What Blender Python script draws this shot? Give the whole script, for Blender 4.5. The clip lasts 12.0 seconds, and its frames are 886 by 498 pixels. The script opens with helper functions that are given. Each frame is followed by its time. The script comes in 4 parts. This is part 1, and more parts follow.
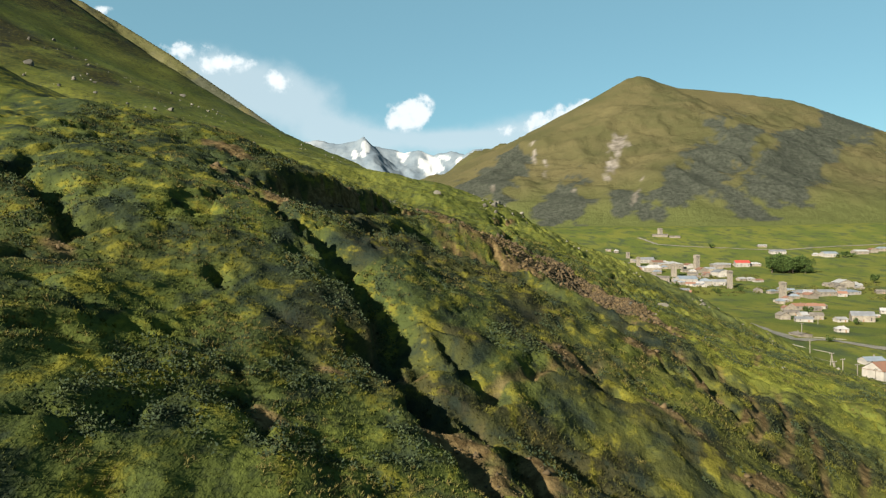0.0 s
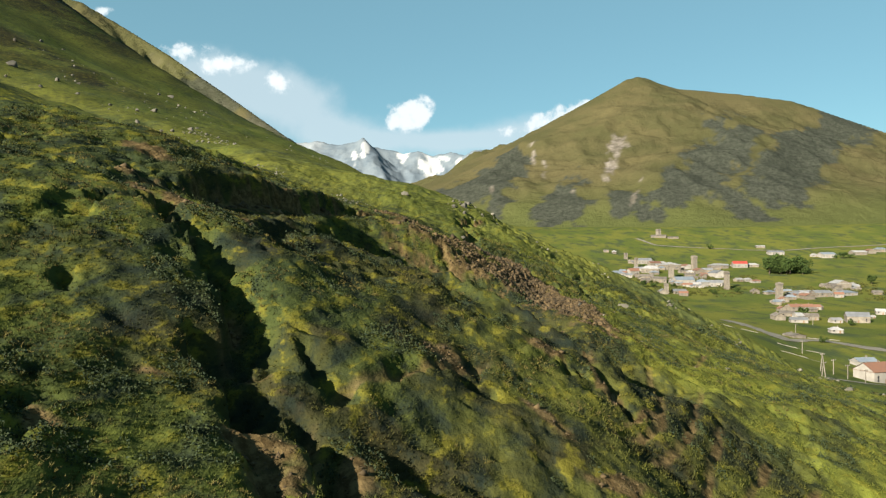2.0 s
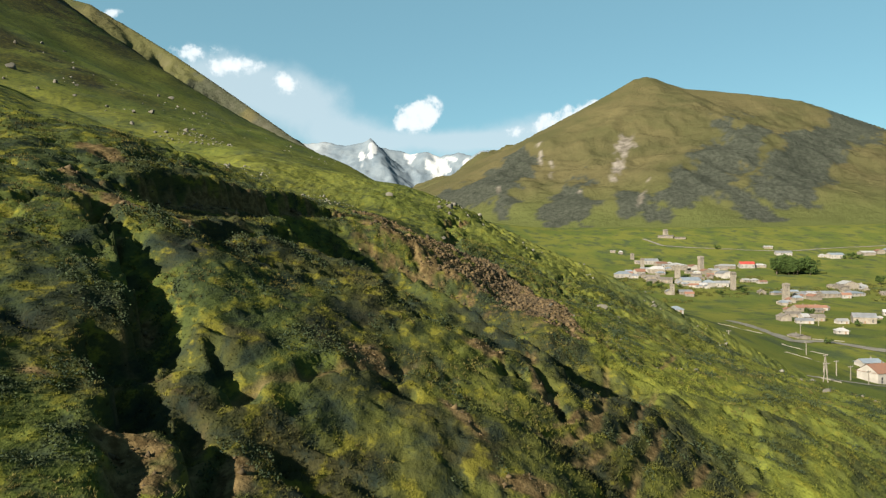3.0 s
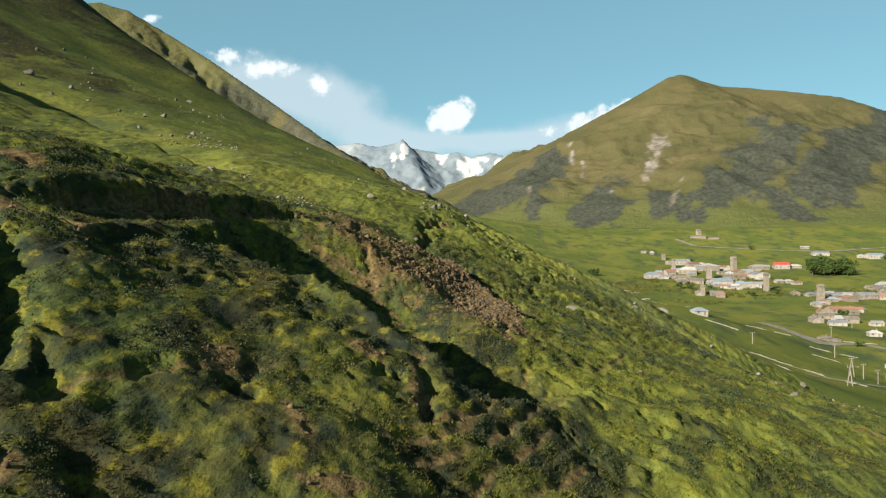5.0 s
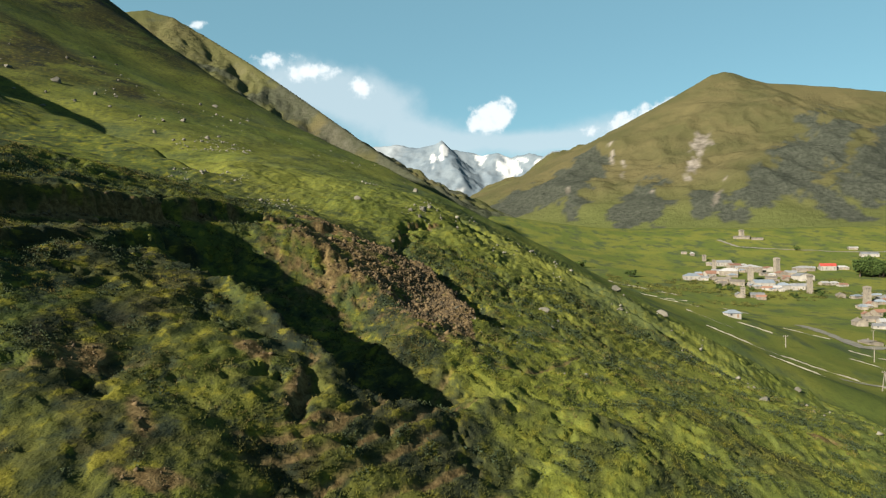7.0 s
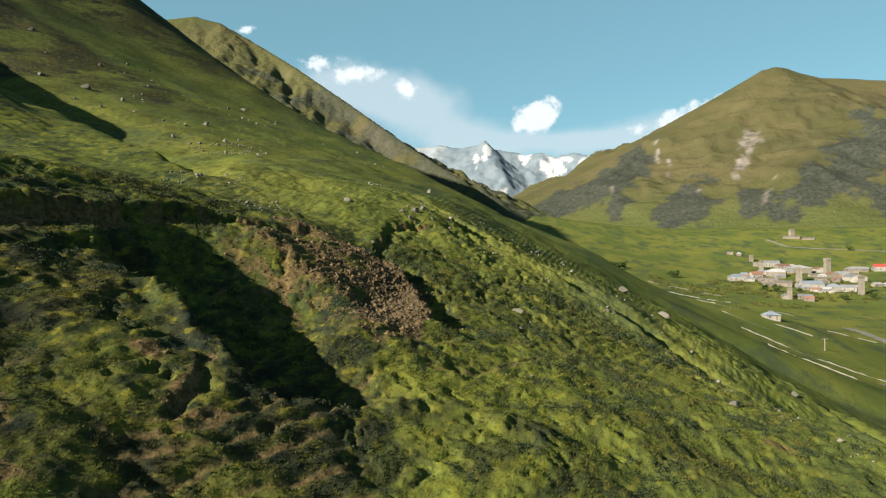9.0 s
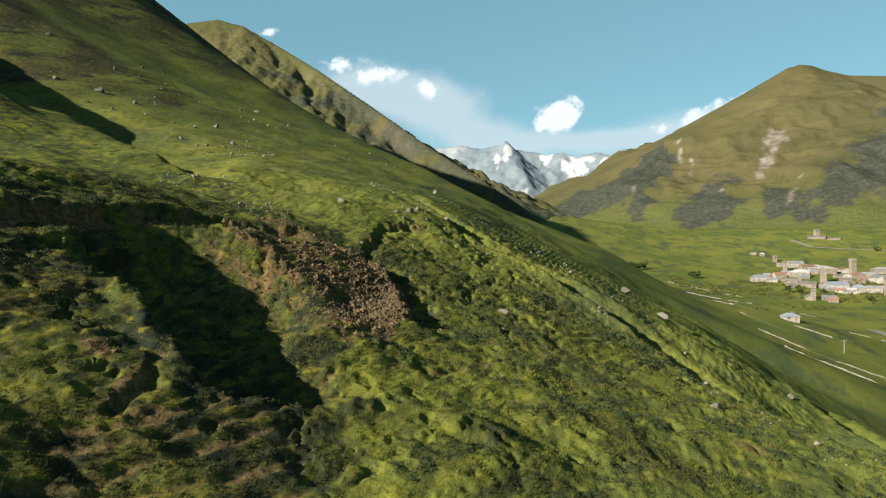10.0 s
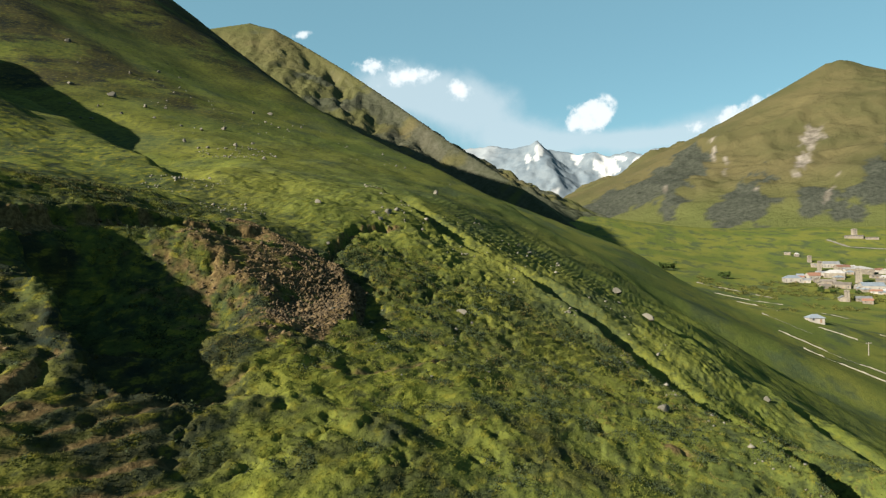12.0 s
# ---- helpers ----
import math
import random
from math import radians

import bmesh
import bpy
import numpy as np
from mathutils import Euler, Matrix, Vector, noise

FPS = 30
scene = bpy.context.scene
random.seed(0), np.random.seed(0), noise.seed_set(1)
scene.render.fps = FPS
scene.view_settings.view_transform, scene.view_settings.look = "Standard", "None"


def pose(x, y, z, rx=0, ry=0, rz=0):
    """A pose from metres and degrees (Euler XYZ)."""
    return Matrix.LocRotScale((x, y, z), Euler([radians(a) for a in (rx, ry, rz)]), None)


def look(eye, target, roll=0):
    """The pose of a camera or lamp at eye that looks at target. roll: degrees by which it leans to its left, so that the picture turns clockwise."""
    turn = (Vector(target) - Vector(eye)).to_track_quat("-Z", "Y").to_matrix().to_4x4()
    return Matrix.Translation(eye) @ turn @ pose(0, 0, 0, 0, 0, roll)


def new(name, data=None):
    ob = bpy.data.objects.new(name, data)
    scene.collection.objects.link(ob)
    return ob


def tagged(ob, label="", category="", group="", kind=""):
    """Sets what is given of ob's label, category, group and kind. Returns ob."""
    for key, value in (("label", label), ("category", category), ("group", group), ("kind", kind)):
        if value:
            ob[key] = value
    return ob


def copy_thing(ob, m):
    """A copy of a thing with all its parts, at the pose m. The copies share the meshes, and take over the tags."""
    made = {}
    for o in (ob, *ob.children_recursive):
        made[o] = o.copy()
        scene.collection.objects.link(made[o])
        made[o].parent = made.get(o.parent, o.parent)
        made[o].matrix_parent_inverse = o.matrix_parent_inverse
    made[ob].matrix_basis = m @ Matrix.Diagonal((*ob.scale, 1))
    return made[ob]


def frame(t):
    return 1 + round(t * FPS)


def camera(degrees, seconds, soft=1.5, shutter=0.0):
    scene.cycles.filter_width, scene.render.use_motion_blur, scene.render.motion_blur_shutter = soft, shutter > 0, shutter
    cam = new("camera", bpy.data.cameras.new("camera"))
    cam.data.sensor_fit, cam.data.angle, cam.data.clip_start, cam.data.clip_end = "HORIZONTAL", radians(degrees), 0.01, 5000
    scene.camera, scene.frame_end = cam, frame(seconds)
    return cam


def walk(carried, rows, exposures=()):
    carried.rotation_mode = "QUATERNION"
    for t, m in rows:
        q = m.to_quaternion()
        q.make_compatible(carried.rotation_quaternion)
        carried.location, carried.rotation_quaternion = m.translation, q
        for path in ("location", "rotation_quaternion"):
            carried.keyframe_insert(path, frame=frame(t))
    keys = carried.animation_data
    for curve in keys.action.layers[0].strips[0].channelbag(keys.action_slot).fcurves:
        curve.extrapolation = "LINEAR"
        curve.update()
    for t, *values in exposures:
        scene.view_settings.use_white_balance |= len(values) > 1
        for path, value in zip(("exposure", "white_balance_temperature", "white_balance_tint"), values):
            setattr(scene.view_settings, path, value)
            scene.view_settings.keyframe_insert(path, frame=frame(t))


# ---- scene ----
cam = camera(64.7, 12.0, soft=1.3)
METRES, EYE, TILT, LEAN, TURN = 44.0, 60.0, 0.5, 0.0, 0.0
ROWS = [
    (0.0, 0.0, 0.0, 0.0, 0.0, 0.0, 0.0),
    (0.5, 0.0175, -0.0, -0.0001, 0.0, 0.01, 0.0),
    (1.0, 0.0419, -0.0002, 0.0, -0.02, 0.01, 0.0),
    (1.5, 0.0718, -0.0008, 0.0, -0.03, 0.04, 0.01),
    (2.0, 0.1061, -0.0019, 0.0001, 0.04, 0.07, 0.01),
    (2.5, 0.1429, -0.0031, 0.0002, 0.28, 0.09, 0.02),
    (3.0, 0.1818, -0.0044, 0.0005, 0.68, 0.11, 0.02),
    (3.5, 0.2221, -0.0058, 0.0006, 1.27, 0.13, 0.03),
    (5.5, 0.3949, -0.0088, 0.0025, 4.15, 0.17, 0.06),
    (6.0, 0.4396, -0.0082, 0.0028, 4.98, 0.2, 0.07),
    (6.5, 0.4845, -0.0063, 0.0032, 5.81, 0.21, 0.08),
    (7.0, 0.5293, -0.0035, 0.0037, 6.68, 0.23, 0.07),
    (9.0, 0.7134, 0.0143, 0.0051, 10.33, 0.26, 0.09),
    (9.5, 0.7599, 0.0209, 0.0051, 11.21, 0.28, 0.09),
    (10.0, 0.8071, 0.028, 0.0051, 12.1, 0.3, 0.11),
    (10.5, 0.8538, 0.036, 0.005, 12.93, 0.31, 0.12),
    (11.0, 0.9008, 0.0447, 0.0047, 13.72, 0.32, 0.14),
    (11.5, 0.9476, 0.054, 0.0048, 14.41, 0.33, 0.16),
    (12.0, 0.9944, 0.0639, 0.0049, 14.71, 0.33, 0.15),
]
walk(cam, [(t, pose(0, 0, EYE, TILT, LEAN, TURN) @ pose(METRES * x, METRES * y, METRES * z, 90 + pitch, roll, yaw)) for t, x, y, z, yaw, pitch, roll in ROWS], [(0.0, 2.18), (12.0, 2.18)])

# ---- light ----
SUN_FROM, SUN_HEIGHT = (-0.65, -0.76), 23.0      # where the sun stands in the plan, and its elevation


def link(tree, out, target):
    tree.links.new(out, target)


def calc(tree, op, a, b=None, c=None, clamp=False):
    """One math node; the arguments are numbers or sockets."""
    n = tree.nodes.new("ShaderNodeMath")
    n.operation, n.use_clamp = op, clamp
    for k, v in enumerate((a, b, c)):
        if v is None:
            continue
        if isinstance(v, (int, float)):
            n.inputs[k].default_value = v
        else:
            link(tree, v, n.inputs[k])
    return n.outputs[0]


def blend(tree, f, a, b, mode="MIX"):
    """A colour mix; the arguments are numbers, colours or sockets."""
    n = tree.nodes.new("ShaderNodeMix")
    n.data_type, n.blend_type = "RGBA", mode
    for k, v in ((0, f), (6, a), (7, b)):
        if isinstance(v, (int, float)):
            n.inputs[k].default_value = v
        elif isinstance(v, tuple):
            n.inputs[k].default_value = (*v[:3], 1)
        else:
            link(tree, v, n.inputs[k])
    return n.outputs[2]


def grain(tree, vector, scale, detail=4.0, rough=0.55, distort=0.0, kind="FBM"):
    n = tree.nodes.new("ShaderNodeTexNoise")
    n.noise_type = kind
    n.inputs["Scale"].default_value = scale
    n.inputs["Detail"].default_value = detail
    n.inputs["Roughness"].default_value = rough
    n.inputs["Distortion"].default_value = distort
    if vector is not None:
        link(tree, vector, n.inputs["Vector"])
    return n.outputs[0]


def ramp(tree, v, lo, hi):
    """0 below lo, 1 above hi, smooth between."""
    n = tree.nodes.new("ShaderNodeMapRange")
    n.interpolation_type = "SMOOTHSTEP"
    n.inputs[1].default_value, n.inputs[2].default_value = lo, hi
    link(tree, v, n.inputs[0])
    return n.outputs[0]


world = bpy.data.worlds.new("world")
scene.world = world
world.use_nodes = True
wt = world.node_tree
wt.nodes.clear()
sky = wt.nodes.new("ShaderNodeTexSky")
sky.sky_type, sky.sun_disc = "NISHITA", False
sky.sun_elevation = radians(SUN_HEIGHT)
sky.sun_rotation = math.atan2(SUN_FROM[0], SUN_FROM[1])
sky.altitude, sky.air_density, sky.dust_density, sky.ozone_density = 2000, 1.0, 1.5, 1.0
where = wt.nodes.new("ShaderNodeTexCoord").outputs["Generated"]
xyz = wt.nodes.new("ShaderNodeSeparateXYZ")
link(wt, where, xyz.inputs[0])
ahead = calc(wt, "MAXIMUM", xyz.outputs[1], 0.05)
cu, cv = calc(wt, "DIVIDE", xyz.outputs[0], ahead), calc(wt, "DIVIDE", xyz.outputs[2], ahead)
# clouds: bearing, height, half width, half height, bulk; the bright heads and the grey banks under them
HEADS = [(-0.039, 0.214, 0.021, 0.015, 1.2), (-0.064, 0.200, 0.021, 0.015, 1.1), (-0.030, 0.200, 0.014, 0.014, 0.8), (-0.052, 0.186, 0.026, 0.010, 0.8),
         (-0.355, 0.291, 0.030, 0.012, 0.75), (-0.306, 0.277, 0.032, 0.011, 1.1), (-0.242, 0.255, 0.013, 0.011, 1.0), (-0.225, 0.243, 0.030, 0.014, 0.6), (-0.330, 0.268, 0.050, 0.012, 0.55),
         (0.183, 0.206, 0.024, 0.012, 1.0), (0.203, 0.216, 0.012, 0.008, 0.9), (0.146, 0.192, 0.030, 0.014, 0.8), (0.100, 0.176, 0.030, 0.012, 0.65), (-0.490, 0.351, 0.026, 0.007, 0.8), (-0.385, 0.300, 0.030, 0.010, 0.6)]
BANKS = [(-0.300, 0.250, 0.075, 0.036, 1.2), (-0.225, 0.220, 0.070, 0.036, 1.2), (-0.150, 0.182, 0.070, 0.026, 0.8), (-0.060, 0.168, 0.120, 0.016, 0.75), (0.050, 0.166, 0.090, 0.014, 0.75),
         (0.135, 0.180, 0.070, 0.024, 0.9), (-0.360, 0.270, 0.050, 0.030, 0.7), (-0.050, 0.150, 0.200, 0.022, 0.5)]


def heap(rows):
    total = None
    for u0, v0, ru, rv, k in rows:
        du = calc(wt, "MULTIPLY", calc(wt, "SUBTRACT", cu, u0), 1 / ru)
        dv = calc(wt, "MULTIPLY", calc(wt, "SUBTRACT", cv, v0), 1 / rv)
        q = calc(wt, "MULTIPLY_ADD", du, du, calc(wt, "MULTIPLY", dv, dv))
        q = calc(wt, "MULTIPLY", calc(wt, "POWER", 2.718, calc(wt, "MULTIPLY", q, -1.0)), k)
        total = q if total is None else calc(wt, "ADD", total, q)
    return total


puff = calc(wt, "SUBTRACT", grain(wt, where, 52.0, 6.0, 0.6), 0.5)
wisp = calc(wt, "SUBTRACT", grain(wt, where, 16.0, 6.0, 0.6), 0.5)
heads, banks = heap(HEADS), heap(BANKS)
head = calc(wt, "MULTIPLY_ADD", calc(wt, "MULTIPLY", puff, calc(wt, "MULTIPLY", heads, 2.5, clamp=True)), 3.0, heads)
veil = calc(wt, "MULTIPLY_ADD", calc(wt, "MULTIPLY", wisp, calc(wt, "MULTIPLY", banks, 3.0, clamp=True)), 1.4, banks)
tint = blend(wt, 0.5, blend(wt, 1.0, sky.outputs[0], (0.88, 1.16, 0.98), "MULTIPLY"), (1.95, 3.95, 4.75))
body = blend(wt, calc(wt, "MULTIPLY", ramp(wt, veil, 0.15, 1.15), 0.72), tint, (5.0, 6.0, 6.5))
body = blend(wt, calc(wt, "MULTIPLY", ramp(wt, head, 0.30, 0.95), 0.88), body, blend(wt, ramp(wt, head, 0.5, 1.3), (6.0, 6.9, 7.3), (8.0, 8.4, 8.5)))
back = wt.nodes.new("ShaderNodeBackground")
link(wt, body, back.inputs[0])
back.inputs[1].default_value = 0.0295
link(wt, back.outputs[0], wt.nodes.new("ShaderNodeOutputWorld").inputs[0])

sun = new("sun", bpy.data.lights.new("sun", "SUN"))
sun.data.energy, sun.data.angle, sun.data.color = 5.0, radians(0.5), (1.0, 0.90, 0.74)
flat = math.hypot(*SUN_FROM)
sun.matrix_world = look((SUN_FROM[0] * 100 / flat, SUN_FROM[1] * 100 / flat, 100 * math.tan(radians(SUN_HEIGHT))), (0, 0, 0))

# ---- materials ----
def material(name, rough=0.9, gloss=0.25):
    m = bpy.data.materials.new(name)
    m.use_nodes = True
    t = m.node_tree
    t.nodes.clear()
    b = t.nodes.new("ShaderNodeBsdfPrincipled")
    b.inputs["Roughness"].default_value = rough
    b.inputs["Specular IOR Level"].default_value = gloss
    link(t, b.outputs[0], t.nodes.new("ShaderNodeOutputMaterial").inputs[0])
    return m, t, b


def relief(t, b, height, strength, distance):
    n = t.nodes.new("ShaderNodeBump")
    n.inputs["Strength"].default_value, n.inputs["Distance"].default_value = strength, distance
    link(t, height, n.inputs["Height"])
    link(t, n.outputs[0], b.inputs["Normal"])


def places(t):
    return t.nodes.new("ShaderNodeNewGeometry").outputs["Position"]


def attribute(t, name):
    n = t.nodes.new("ShaderNodeAttribute")
    n.attribute_name = name
    return n.outputs["Fac"]


def plain(name, colour, rough=0.85, size=3.0, vary=0.35, bump=0.0, second=None, metal=0.0):
    """A surface of one colour with stains and grain at two scales."""
    m, t, b = material(name, rough)
    p = t.nodes.new("ShaderNodeTexCoord").outputs["Object"]
    info = t.nodes.new("ShaderNodeObjectInfo")
    shift = calc(t, "MULTIPLY_ADD", info.outputs["Random"], 0.4, 0.8)
    stain = ramp(t, grain(t, p, size * 0.35, 3), 0.35, 0.7)
    fine = grain(t, p, size * 4.0, 5, 0.65)
    dark = tuple(c * (1 - vary) for c in colour)
    c = blend(t, stain, second or dark, colour)
    c = blend(t, calc(t, "MULTIPLY", fine, 0.5), c, dark)
    mul = t.nodes.new("ShaderNodeCombineColor")
    for k in range(3):
        link(t, shift, mul.inputs[k])
    link(t, blend(t, 1.0, c, mul.outputs[0], "MULTIPLY"), b.inputs["Base Color"])
    b.inputs["Metallic"].default_value = metal
    if bump:
        relief(t, b, fine, 0.5, bump)
    return m


def turf_colour(t, p, meadow=None, heath_shade=None, lush_lift=None):
    """Pasture: lush green, yellow-green and drier olive patches, dark herbs."""
    wide = grain(t, p, 0.012, 4, 0.6)
    drawn = t.nodes.new("ShaderNodeVectorMath")      # drawn out along the contours
    drawn.operation, drawn.inputs[1].default_value = "MULTIPLY", (1.0, 0.5, 1.3)
    link(t, p, drawn.inputs[0])
    p = drawn.outputs[0]
    mid = grain(t, p, 0.11, 5, 0.6)
    small = grain(t, p, 1.1, 5, 0.65)
    tiny = grain(t, p, 6.0, 4, 0.7)
    c = blend(t, ramp(t, mid, 0.36, 0.66), (0.024, 0.034, 0.014), (0.056, 0.068, 0.014))
    c = blend(t, calc(t, "MULTIPLY", ramp(t, wide, 0.48, 0.68), 0.5), c, (0.084, 0.084, 0.015))
    if meadow is not None:
        field = grain(t, p, 0.022, 3, 0.5)
        hay = blend(t, ramp(t, field, 0.40, 0.60), (0.062, 0.080, 0.018), (0.095, 0.102, 0.021))
        hay = blend(t, calc(t, "MULTIPLY", ramp(t, grain(t, p, 0.05, 4, 0.6), 0.50, 0.64), 0.8), hay, (0.035, 0.050, 0.025))
        c = blend(t, meadow, c, hay)
    # fresh grass, its colour raised to stand for raking sun and glare
    if lush_lift is not None:
        c = blend(t, calc(t, "MULTIPLY", lush_lift, ramp(t, grain(t, p, 0.25, 4, 0.6), 0.25, 0.55)), c, (0.200, 0.215, 0.028))
    # dark patches: heath high up, shade painted into the lower slope
    if heath_shade is not None:
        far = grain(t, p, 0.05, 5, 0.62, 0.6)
        c = blend(t, calc(t, "MULTIPLY", heath_shade, ramp(t, far, 0.36, 0.56)), c, (0.029, 0.028, 0.012))
        c = blend(t, calc(t, "MULTIPLY", heath_shade, ramp(t, grain(t, p, 0.09, 5, 0.65), 0.48, 0.62)), c, (0.012, 0.014, 0.011))
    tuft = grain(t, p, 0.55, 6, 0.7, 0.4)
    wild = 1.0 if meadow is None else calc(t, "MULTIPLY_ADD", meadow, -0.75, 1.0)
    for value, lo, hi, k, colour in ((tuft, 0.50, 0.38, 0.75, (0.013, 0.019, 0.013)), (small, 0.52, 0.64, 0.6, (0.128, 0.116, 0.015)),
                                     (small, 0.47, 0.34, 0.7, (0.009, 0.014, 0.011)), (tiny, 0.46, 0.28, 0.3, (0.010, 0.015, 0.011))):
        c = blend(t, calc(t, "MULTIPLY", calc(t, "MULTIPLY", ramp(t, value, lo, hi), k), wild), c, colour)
    c = blend(t, 1.0, c, (0.78, 0.78, 0.82), "MULTIPLY")
    return c, small, tiny


M_GROUND, t, b = material("turf", 1.0, 0.02)
p = places(t)
c, small, tiny = turf_colour(t, p, attribute(t, "meadow"), attribute(t, "heath_shade"), attribute(t, "lush_lift"))
earth_n = grain(t, p, 2.4, 6, 0.7)
earth = blend(t, ramp(t, earth_n, 0.35, 0.65), (0.032, 0.022, 0.010), (0.088, 0.064, 0.030))
c = blend(t, attribute(t, "bare"), c, earth)
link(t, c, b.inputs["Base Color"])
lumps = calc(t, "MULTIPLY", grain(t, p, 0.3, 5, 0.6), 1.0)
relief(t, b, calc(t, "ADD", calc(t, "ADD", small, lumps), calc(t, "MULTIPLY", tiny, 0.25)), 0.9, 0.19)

M_MOUNTAIN, t, b = material("mountain_turf", 1.0, 0.02)
p = places(t)
c = blend(t, ramp(t, grain(t, p, 0.0035, 5, 0.6), 0.38, 0.62), (0.036, 0.036, 0.016), (0.052, 0.046, 0.022))
c = blend(t, calc(t, "MULTIPLY", ramp(t, grain(t, p, 0.03, 5, 0.65), 0.45, 0.7), 0.5), c, (0.041, 0.039, 0.019))
c = blend(t, attribute(t, "low"), c, (0.044, 0.051, 0.017))
# scrub tone; on the side ridge it also carries painted shade
c = blend(t, attribute(t, "scrub"), c, blend(t, ramp(t, grain(t, p, 0.09, 5, 0.7), 0.35, 0.65), (0.017, 0.020, 0.015), (0.034, 0.037, 0.029)))
c = blend(t, attribute(t, "rock"), c, blend(t, ramp(t, grain(t, p, 0.03, 6, 0.7), 0.35, 0.65), (0.060, 0.053, 0.042), (0.125, 0.113, 0.098)))
link(t, c, b.inputs["Base Color"])
relief(t, b, grain(t, p, 0.06, 6, 0.65), 0.6, 9.0)

M_HAZED_SNOW, t, b = material("hazed_snow_and_rock", 0.9, 0.05)
p = places(t)
# distance haze is mixed into the colours: blue-grey rock, dulled snow
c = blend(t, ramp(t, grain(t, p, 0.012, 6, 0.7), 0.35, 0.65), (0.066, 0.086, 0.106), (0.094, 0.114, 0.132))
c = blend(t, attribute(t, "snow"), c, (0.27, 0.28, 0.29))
link(t, c, b.inputs["Base Color"])
relief(t, b, grain(t, p, 0.02, 6, 0.65), 0.3, 14.0)

# ---- the ground ----
def hashed(i, j, seed):
    n = (i * 374761393 + j * 668265263 + seed * 974634777) & 0x7FFFFFFF
    n = ((n ^ (n >> 13)) * 1274126177) & 0x7FFFFFFF
    return ((n ^ (n >> 16)) & 0xFFFF) / 65535.0


def bumps(x, y, size, seed=0):
    """Smooth noise from -1 to 1 with bumps of that size."""
    x, y = np.asarray(x, float) / size, np.asarray(y, float) / size
    i, j = np.floor(x).astype(np.int64), np.floor(y).astype(np.int64)
    u, v = x - i, y - j
    u, v = u * u * u * (u * (u * 6 - 15) + 10), v * v * v * (v * (v * 6 - 15) + 10)
    a, b = hashed(i, j, seed), hashed(i + 1, j, seed)
    c, d = hashed(i, j + 1, seed), hashed(i + 1, j + 1, seed)
    return 2 * (a + (b - a) * u + (c - a) * v + (a - b - c + d) * u * v) - 1


def fractal(x, y, size, octaves=4, seed=0, rough=0.5, ridged=False):
    total, gain, c, s = 0.0, 1.0, 0.8, 0.6
    for k in range(octaves):
        b = bumps(x, y, size, seed + k)
        total = total + gain * (1 - 2 * np.abs(b) if ridged else b)
        x, y = c * x - s * y, s * x + c * y
        size, gain = size / 2.03, gain * rough
    return total


def soft(v, w):
    return w * np.logaddexp(0, v / w)


def smooth(v, lo, hi):
    t = np.clip((v - lo) / (hi - lo), 0, 1)
    return t * t * (3 - 2 * t)


def reach(x, y, line):
    """Distance to a polyline, the signed side (right of its course is positive) and how far along it is (0 to 1)."""
    best = np.full(np.shape(x), 1e9)
    side, along = np.zeros(np.shape(x)), np.zeros(np.shape(x))
    for k in range(len(line) - 1):
        (ax, ay), (bx, by) = line[k][:2], line[k + 1][:2]
        dx, dy = bx - ax, by - ay
        n = dx * dx + dy * dy
        t = np.clip(((x - ax) * dx + (y - ay) * dy) / n, 0, 1)
        px, py = x - ax - t * dx, y - ay - t * dy
        d = np.hypot(px, py)
        near = d < best
        best = np.where(near, d, best)
        side = np.where(near, np.sign(dy * px - dx * py) * d, side)
        along = np.where(near, (k + t) / (len(line) - 1), along)
    return best, side, along


# the hill in sections across its slope: how far up the valley, height, rise to the left, fall to the right, and its change lower down
STATION = [5, 20, 30, 45, 60, 75, 90, 110, 140, 180, 220, 290, 335, 420]
HEIGHT = [54.4, 56.5, 58.9, 60.9, 62.0, 63.3, 65.9, 71.2, 73.9, 75.3, 76.5, 78.9, 82.0, 88.0]
RISE = [0.286, 0.367, 0.455, 0.529, 0.49, 0.335, 0.212, 0.165, 0.19, 0.289, 0.374, 0.415, 0.485, 0.485]
RISE_FAR = [0.12, 0.13, 0.14, 0.15, 0.16, 0.18, 0.21, 0.205, 0.25, 0.289, 0.374, 0.415, 0.485, 0.485]
FALL = [-0.572, -0.53, -0.478, -0.436, -0.436, -0.419, -0.404, -0.425, -0.519, -0.51, -0.527, -0.56, -0.56, -0.56]
LOWER = [0.037, 0.124, 0.205, 0.264, 0.273, 0.158, -0.031, -0.1, -0.06, 0.003, 0.018, 0.012, 0.012, 0.012]
# broad swells and hollows: centre, radius, height
SWELLS = [(28, 43, 5.5, 0.8), (10, 23, 3.5, 0.8), (56, 146, 20, 1.9), (64, 92, 13, -1.6), (54, 56, 6, -0.8), (34, 60, 7, 0.4), (16, 36, 5, 0.5), (16, 99, 5, 0.8), (-12, 108, 8, -0.8), (-42, 310, 26, 2.5)]
# the brow where the hill turns away towards the head of the valley
BROW_X = [-260, -170, -110, -60, -5, 8, 40, 60, 75, 110]
BROW_Y = [400, 365, 342, 330, 305, 275, 235, 195, 170, 150]


